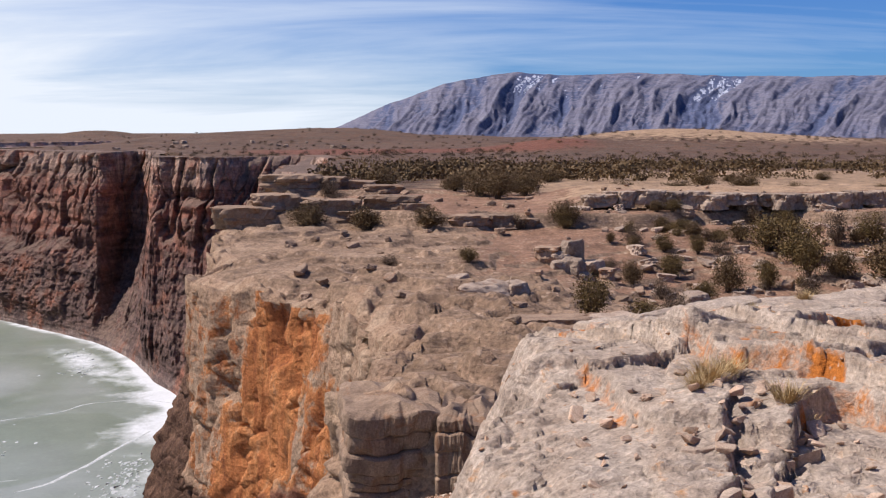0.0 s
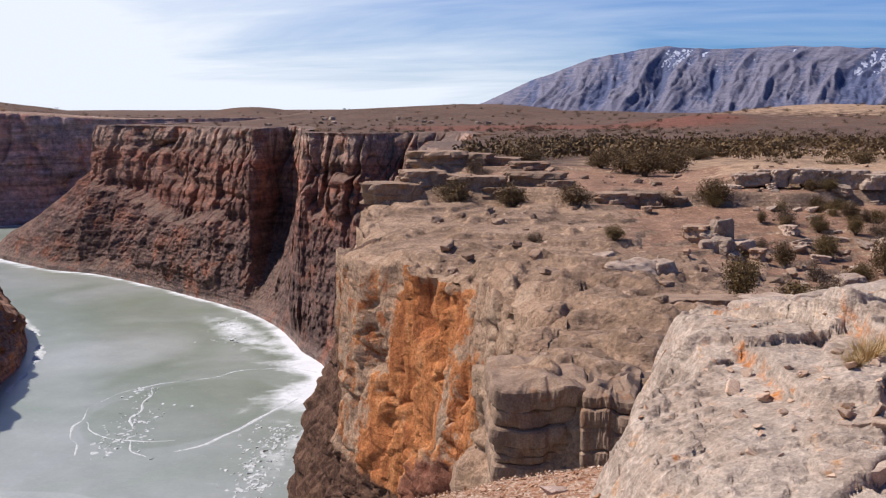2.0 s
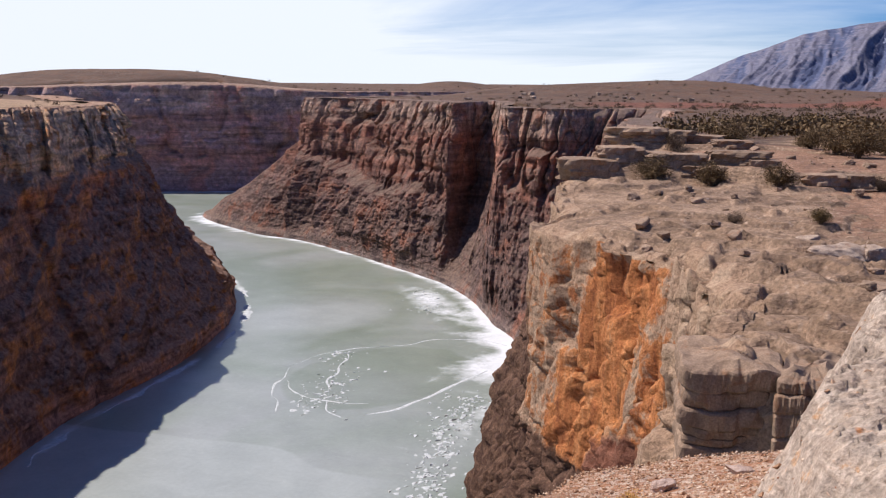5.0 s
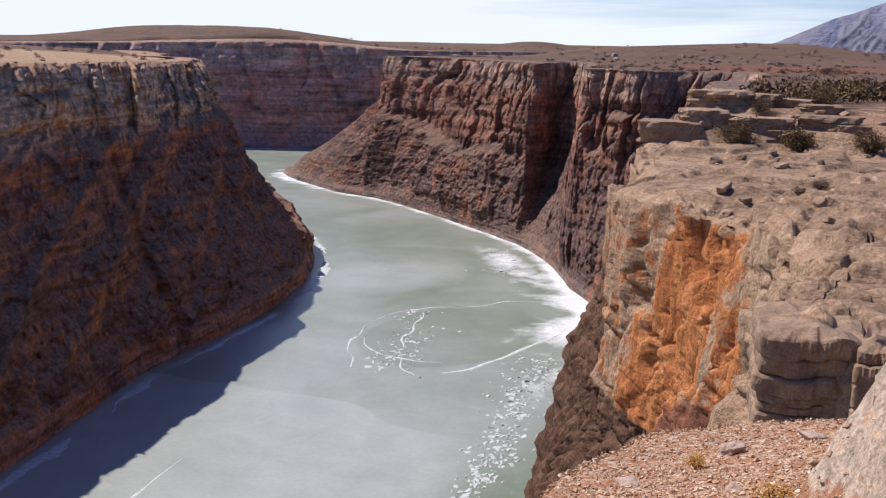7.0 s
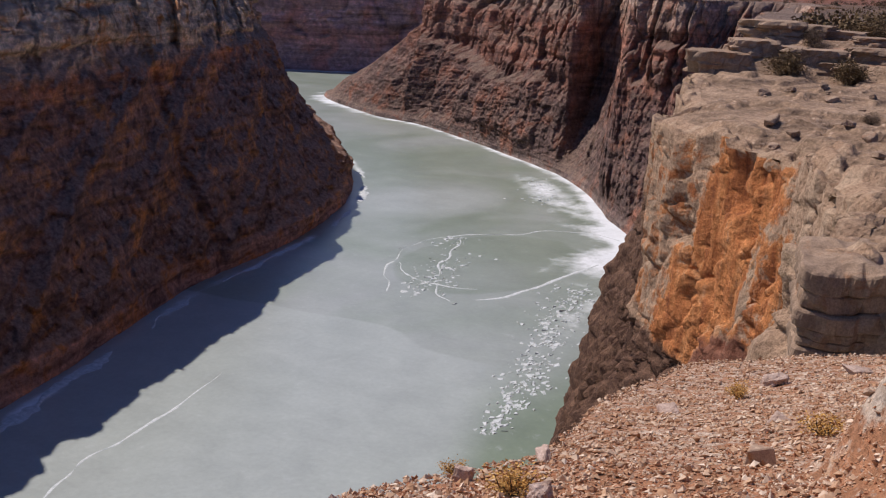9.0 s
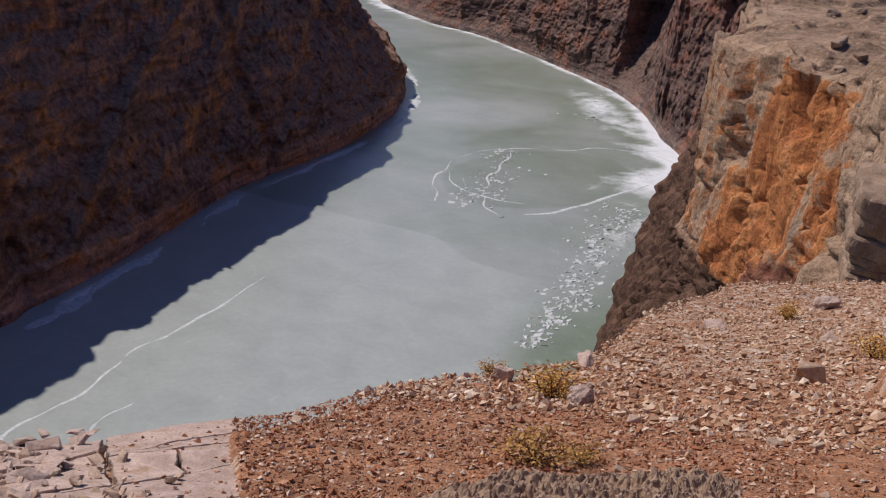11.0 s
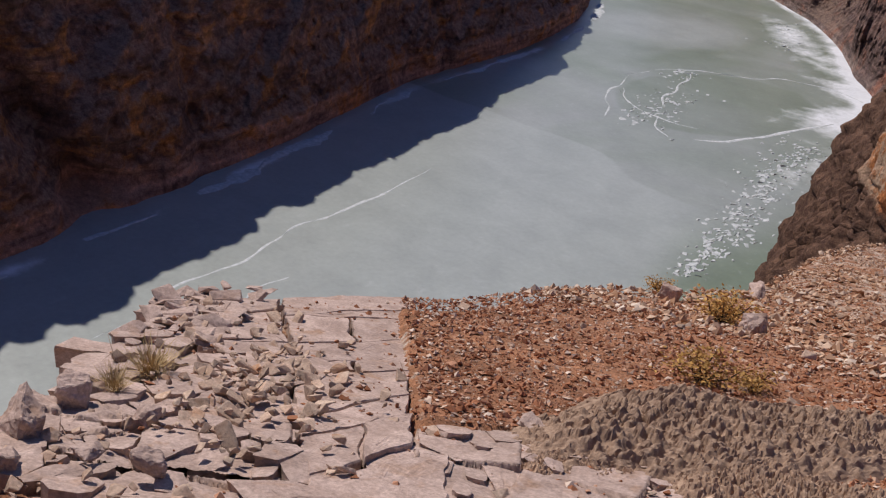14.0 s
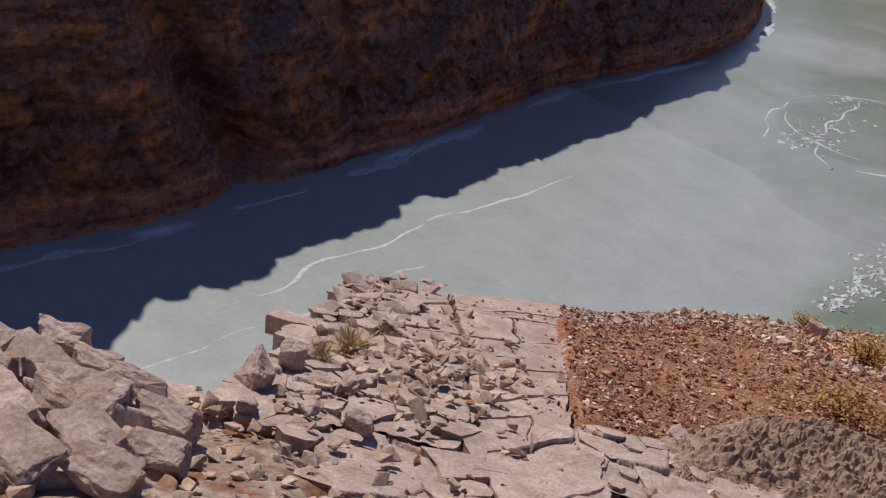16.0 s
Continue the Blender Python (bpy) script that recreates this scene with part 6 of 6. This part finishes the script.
for k in range(26):
    x = 13.0 + 1.35 * k + rng.normal(0, 0.3)
    y = 102.0 + 2.5 * float(fbm(np.array(x / 9), 1.5, 5.3, 3)) + rng.normal(0, 0.4)
    h = rng.uniform(1.1, 2.0)
    placed("ledge_block", pale_beds[k % 5], x, y, prom_z(x, y + 2) - h + 0.25, (rng.uniform(1.6, 2.8), rng.uniform(1.4, 2.2), h), (0, 0, rng.uniform(-25, 25)), "grey limestone ledge block above the rocky hollow", "rock ledge", "ledge above the hollow")
for k in range(330):
    x, y = rng.uniform(9, 46), rng.uniform(60, 101)
    if rng.uniform() > 0.25 + smooth(12, 24, x) * smooth(64, 80, y):
        continue
    g = 0.25 + 0.9 * rng.uniform() ** 2.2
    placed("limestone_rock", (pale_beds if k % 2 else pale_loose)[k % 4], x, y, prom_z(x, y) - 0.15 * g + (0 if k % 2 else 0.25 * g), (g * 1.5, g, g * rng.uniform(0.5, 0.9)), (rng.normal(0, 8), rng.normal(0, 8), rng.uniform(0, 360)),
           "grey limestone boulder on the slope of the hollow", "boulder", "boulders in the hollow")
for k in range(170):
    x, y = rng.uniform(-12, 34), rng.uniform(38, 118)
    if x < -17 + 0.27 * (y - 40) * -1 + 6 and y > 60 and x < -14:
        continue
    if edge_distance(np.array([x]), np.array([y]), rim_line[:, :2])[1][0] > 0 or edge_distance(np.array([x]), np.array([y]), rim_line[:, :2])[0][0] < 1.5:
        continue
    g = 0.25 + 0.75 * rng.uniform() ** 2.5
    placed("boulder", loose_beds[k % 6], x, y, prom_z(x, y) + 0.15 * g, (g * 1.4, g, g * 0.7), (rng.normal(0, 10), rng.normal(0, 10), rng.uniform(0, 360)), "small tan limestone boulder on bare soil", "boulder", "small boulders on the promontory")

# pale boulders on the far rise
for k, (turn, far_, w) in enumerate([(-14.3, 1120, 5), (-13.9, 1130, 6), (-14.5, 1060, 4), (-13.8, 1050, 4.5), (-17.4, 960, 3.5), (-17.2, 950, 3), (-10.3, 1120, 4.5), (-8.9, 1060, 4), (-8.5, 1040, 4.5), (-9.3, 1090, 3.5), (-6.0, 1000, 4), (-5.4, 1010, 4.5), (-11.5, 1100, 3), (-7.4, 1120, 3)]):
    x, y = far_ * math.sin(radians(turn)), far_ * math.cos(radians(turn))
    placed("pale_boulder", pale_loose[k % 4], x, y, float(plateau(np.array(x), np.array(y))) + 0.2 * w, (w * 1.2, w, w * 0.7), (0, 0, 50 * k), "pale limestone boulder on the far brown rise", "boulder", "pale boulders on the far rise")

# ---- plants ----


def leaf_paint(name, light, dark):
    mat, t, b, co = material(name)
    geo = t.nodes.new("ShaderNodeNewGeometry")
    col = ramp(t, geo.outputs["Random Per Island"], [(0.0, dark), (1.0, light)])
    n = noise_tex(t, geo.outputs["Position"], 1.3, 3)
    col = mix(t, 1.0, col, ramp(t, n, [(0.3, 0.7), (0.7, 1.25)]), "MULTIPLY")
    t.links.new(col, b.inputs["Base Color"])
    b.inputs["Roughness"].default_value = 0.7
    return mat


JUNIPER = leaf_paint("dark_olive_juniper", (0.165, 0.104, 0.046), (0.085, 0.053, 0.025))
SAGE = leaf_paint("dry_brown_scrub", (0.15, 0.10, 0.062), (0.085, 0.056, 0.036))
OLIVE = leaf_paint("yellow_olive_juniper", (0.185, 0.122, 0.044), (0.095, 0.062, 0.025))
BARK = rock_paint("grey_brown_bark", (0.13, 0.095, 0.07), (0.08, 0.058, 0.042), (0.05, 0.04, 0.03), 0.3)
STRAW = leaf_paint("dry_straw", (0.52, 0.38, 0.19), (0.32, 0.215, 0.10))
GOLD = leaf_paint("golden_dry_shrub", (0.60, 0.35, 0.10), (0.38, 0.20, 0.055))


def tube(points, radii, sides=6):
    verts, faces = [], []
    for i, (p, r) in enumerate(zip(points, radii)):
        for k in range(sides):
            a = 2 * math.pi * k / sides
            verts.append((p[0] + r * math.cos(a), p[1] + r * math.sin(a), p[2]))
    for i in range(len(points) - 1):
        for k in range(sides):
            faces.append((i * sides + k, i * sides + (k + 1) % sides, (i + 1) * sides + (k + 1) % sides, (i + 1) * sides + k))
    return verts, faces


def shrub_meshes(seed, leaves, leaf, mat, spread=1.0):
    """A low juniper or shrub of unit breadth: a short trunk that forks into limbs, and a ragged crown of small sprays."""
    rng_ = np.random.default_rng(seed)
    verts, faces = [], []
    tips = []
    for k in range(8):
        a = 2 * math.pi * k / 8 + rng_.normal(0, 0.35)
        out = rng_.uniform(0.12, 0.36) * spread
        top = rng_.uniform(0.25, 0.72)
        pts = [(0.02 * math.cos(a), 0.02 * math.sin(a), -0.06), (0.25 * out * math.cos(a), 0.25 * out * math.sin(a), 0.12), (0.7 * out * math.cos(a + 0.2), 0.7 * out * math.sin(a + 0.2), 0.3 * top + 0.1), (out * math.cos(a), out * math.sin(a), top)]
        v, f = tube(pts, (0.035, 0.026, 0.016, 0.005), 5)
        faces += [tuple(i + len(verts) for i in q) for q in f]
        verts += v
        tips += [pts[3], pts[2], tuple(0.5 * (p + q) for p, q in zip(pts[2], pts[3]))]
    tips += [(0, 0, 0.55), (0.05, 0.03, 0.7)]
    trunk = mesh_of("trunk", verts, faces, BARK, True)
    tips = np.array(tips)
    c = tips[rng_.integers(0, len(tips), leaves)] + rng_.normal(0, 0.095, (leaves, 3)) * (1.15, 1.15, 0.8)
    c[:, 2] = np.maximum(c[:, 2], 0.03)
    d = rng_.normal(0, 1, (leaves, 3)) + (c - (0, 0, 0.25)) * 2.0
    d /= np.linalg.norm(d, axis=1)[:, None]
    side = np.cross(d, rng_.normal(0, 1, (leaves, 3)))
    side /= np.linalg.norm(side, axis=1)[:, None]
    ln = leaf * rng_.uniform(0.6, 1.4, leaves)[:, None]
    q = np.stack([c - d * ln * 0.4, c + side * ln * 0.35, c + d * ln * 0.8, c - side * ln * 0.35], 1)
    crown = mesh_of("crown", q.reshape(-1, 3), [(4 * i, 4 * i + 1, 4 * i + 2, 4 * i + 3) for i in range(leaves)], mat)
    return trunk, crown


kinds = {"juniper": [shrub_meshes(200 + k, 4200, 0.034, JUNIPER) for k in range(4)], "sage": [shrub_meshes(220 + k, 2600, 0.032, SAGE) for k in range(3)], "olive": [shrub_meshes(240 + k, 4200, 0.034, OLIVE) for k in range(3)]}
shrub_count = [0]


def shrub(kind, x, y, z, breadth, height, label, group):
    k = shrub_count[0]
    shrub_count[0] += 1
    trunk, crown = kinds[kind][k % len(kinds[kind])]
    root = tagged(new("juniper_bush" if kind != "sage" else "sage_bush"), label, "bush", group)
    root.matrix_world = pose(x, y, z, 0, 0, 67 * k) @ Matrix.Diagonal((breadth, breadth, height, 1))
    part("trunk", trunk, root)
    part("crown", crown, root)
    return root


ON_LEDGES = [(-12.3, 94.0, 3.4, "juniper"), (-13.0, 119.0, 3.2, "sage"), (-6.9, 94.0, 3.4, "juniper"), (-1.2, 92.6, 3.0, "juniper"), (1.8, 71.6, 1.7, "olive"), (-3.8, 73.3, 1.4, "sage"), (11.3, 96.5, 3.4, "juniper"), (6.9, 95.0, 2.2, "sage"),
             (4.3, 120.5, 4.2, "juniper"), (6.1, 116.4, 5.0, "juniper"), (1.4, 124.0, 3.4, "juniper"), (9.5, 122.0, 4.4, "juniper"), (-8.2, 130.0, 4.6, "juniper"), (-10.5, 103.5, 2.4, "sage")]
for x, y, w, kind in ON_LEDGES:
    shrub(kind, x, y, prom_z(x, y) - 0.05, 1.1 * w, 0.8 * w, "dark olive juniper growing on a limestone ledge" if kind != "sage" else "bare brown sage bush on the promontory", "bushes on the promontory")
IN_HOLLOW = [(20.6, 98.0, 2.0), (18.6, 87.2, 2.0), (21.3, 86.5, 1.6), (13.0, 80.6, 1.5), (14.0, 76.3, 2.2), (7.7, 53.5, 2.2), (10.8, 55.0, 2.4), (12.9, 57.5, 2.2), (21.3, 77.0, 2.8), (27.5, 87.7, 4.6), (28.6, 84.0, 4.2), (33.1, 87.3, 2.8), (33.0, 76.0, 5.6), (36.0, 87.0, 3.2),
             (28.0, 79.2, 3.0), (23.2, 86.6, 2.2), (30.2, 78.5, 2.8), (24.6, 78.0, 2.2), (24.0, 90.5, 2.0), (30.0, 101.0, 2.2), (36.5, 80.0, 4.6), (31.0, 92.0, 2.4), (18.0, 73.0, 1.8), (26.0, 73.0, 2.4)]
for k, (x, y, w) in enumerate(IN_HOLLOW):
    shrub(("juniper", "olive", "olive", "sage")[k % 4], x, y, prom_z(x, y) - 0.08, w, (0.8 + 0.25 * (k % 3)) * w, "olive-green juniper in the rocky hollow", "bushes in the hollow")
rng = np.random.default_rng(58)
k = 0
while k < 62:
    x, y = rng.uniform(10, 46), rng.uniform(58, 101)
    if rng.uniform() > smooth(8, 26, x + 0.25 * (y - 80)) + 0.12:
        continue
    w = 1.0 + 1.7 * rng.uniform() ** 1.5
    shrub(("olive", "sage", "olive", "juniper")[k % 4], x, y, prom_z(x, y) - 0.08, w, rng.uniform(0.75, 1.15) * w, "yellow-olive juniper on the rocky slope of the hollow" if k % 4 != 1 else "brown sage bush on the slope of the hollow", "bushes in the hollow")
    k += 1
ON_SLOPE = [(28.1, 161.7, 4.2), (33.1, 147.5, 4.6), (29.9, 120.0, 3.6), (35.0, 121.0, 3.8), (50.5, 149.0, 3.8), (64.8, 154.3, 3.0), (51.4, 187.8, 3.0), (38.3, 204.8, 2.6), (67.4, 185.6, 3.4), (11.6, 169.4, 5.4), (4.6, 186.4, 5.0), (8.5, 175.0, 5.6), (1.4, 165.5, 4.0), (-9.7, 173.2, 6.2), (-5.2, 248.4, 5.5), (15.0, 182.0, 5.0), (20.0, 196.0, 5.5)]
for k, (x, y, w) in enumerate(ON_SLOPE):
    z = max(prom_z(x, y), float(plateau(np.array(x), np.array(y))) - 0.45) if y < 150 and x < 60 else float(plateau(np.array(x), np.array(y))) - 0.4
    shrub("juniper", x, y, z - 0.1, 1.1 * w, 0.62 * w, "dark juniper on the bare brown slope", "junipers on the slope")


def far_scrub(name, n, region, low, high, seed, mat, label, density):
    """Scrub beyond counting: clumps of small sprays over the land, as one mesh."""
    rng_ = np.random.default_rng(seed)
    a = np.radians(rng_.uniform(region[0], region[1], n * 4))
    r = region[2] * (region[3] / region[2]) ** rng_.uniform(0, 1, n * 4)
    x, y = np.sin(a) * r, np.cos(a) * r
    d_, _ = edge_distance(x, y, canyon + canyon[:1])
    ok = (~inside(x, y, canyon)) & (d_ > 3 + 0.012 * r) & (rng_.uniform(0, 1, n * 4) < density(x, y))
    x, y = x[ok][:n], y[ok][:n]
    n = len(x)
    z = plateau(x, y) - 0.5
    w = rng_.uniform(low, high, n)
    per = 70
    off = rng_.normal(0, 1, (n, per, 3)) * (0.32, 0.32, 0.18)
    off[..., 2] = np.abs(off[..., 2]) * 1.4 + 0.12
    c = np.stack([x, y, z], 1)[:, None] + off * w[:, None, None]
    d1 = rng_.normal(0, 1, (n, per, 3))
    d1 /= np.linalg.norm(d1, axis=2)[..., None]
    d2 = np.cross(d1, rng_.normal(0, 1, (n, per, 3)))
    d2 /= np.linalg.norm(d2, axis=2)[..., None]
    s_ = 0.10 * w[:, None, None]
    q = np.stack([c - d1 * s_, c + d2 * s_ * 0.7, c + d1 * s_, c - d2 * s_ * 0.7], 2).reshape(-1, 3)
    me = mesh_of(name, q.tolist(), [(4 * i, 4 * i + 1, 4 * i + 2, 4 * i + 3) for i in range(n * per)], mat)
    return tagged(new(name, me), label, "scrub", kind="stuff")


def grove(x, y):
    band = np.exp(-(((y - 330 - 0.2 * x) / 60) ** 2)) * (x > -20) + 1.2 * np.exp(-(((x - 16) / 26) ** 2 + ((y - 235) / 60) ** 2))
    return np.clip(0.10 + 0.9 * band + 0.5 * smooth(0.1, 0.6, fbm(x / 70, y / 70, 2.0, 3)) * (y > 420), 0, 1)


far_scrub("juniper_scrub", 900, (-10, 40, 190, 900), 2.0, 4.8, 61, JUNIPER, "dark juniper scrub scattered over the plateau", grove)
far_scrub("juniper_scrub", 800, (-32, 34, 600, 1700), 2.2, 4.4, 62, SAGE, "dark juniper scrub on the far plateau", lambda x, y: 0.25 + 0.75 * smooth(0.0, 0.5, fbm(x / 120, y / 120, 5.0, 3)))
far_scrub("juniper_scrub", 260, (-75, -28, 380, 900), 2.2, 4.5, 63, SAGE, "sparse dry scrub above the shaded wall", lambda x, y: 0.35 + 0 * x)


def tuft(seed, mat, blades, tall, lean):
    rng_ = np.random.default_rng(seed)
    verts, faces = [], []
    for _ in range(blades):
        a, o = rng_.uniform(0, 2 * math.pi), rng_.uniform(0, 0.22)
        b0 = np.array((o * math.cos(a), o * math.sin(a), -0.02))
        dirn = np.array((math.cos(a), math.sin(a), 0)) * rng_.uniform(0.1, lean) + np.array((0, 0, 1.0))
        tip = b0 + dirn * tall * rng_.uniform(0.45, 1.0) + rng_.normal(0, 0.06, 3)
        mid = 0.5 * (b0 + tip) + rng_.normal(0, 0.04, 3)
        s_ = np.array((-math.sin(a), math.cos(a), 0)) * 0.009
        k = len(verts)
        verts += [b0 - s_, b0 + s_, mid + s_ * 0.8, mid - s_ * 0.8, tip]
        faces += [(k, k + 1, k + 2, k + 3), (k + 3, k + 2, k + 4)]
    return mesh_of("dry_tuft", verts, faces, mat)


tufts = [tuft(300 + k, STRAW, 260, 0.55, 1.3) for k in range(3)]
golds = [shrub_meshes(310 + k, 900, 0.05, GOLD, 1.1) for k in range(3)]
for k, (x, y, g) in enumerate([(-2.77, 1.34, 0.20), (-2.66, 1.12, 0.14), (1.95, 7.5, 0.44), (3.2, 10.6, 0.36), (2.33, 6.92, 0.34), (4.76, 13.6, 0.34), (2.15, 7.75, 0.36), (1.8, 7.25, 0.26), (2.5, 7.05, 0.24)]):
    placed("dry_grass_tuft", tufts[k % 3], x, y, (float(smooth_near(x, y)) if x < -2 else near_z(x, y)) + 0.02, (g, g, g * 0.8), (0, 0, 50 * k), "dry straw-coloured grass tuft rooted among rock", "grass tuft", "dry grass tufts")
for k, (x, y, g) in enumerate([(-1.62, 3.34, 0.36), (-2.18, 5.0, 0.42), (-3.05, 6.05, 0.26), (-0.6, 8.4, 0.46), (-1.9, 12.6, 0.46), (-2.3, 5.35, 0.3), (-1.45, 3.5, 0.22)]):
    root = tagged(new("golden_shrub"), "low golden dry shrub on red gravel", "shrub", "golden shrubs on the ledge")
    root.matrix_world = pose(x, y, near_z(x, y), 0, 0, 70 * k) @ Matrix.Diagonal((g, g, g * 0.62, 1))
    part("stem", golds[k % 3][0], root)
    part("crown", golds[k % 3][1], root)
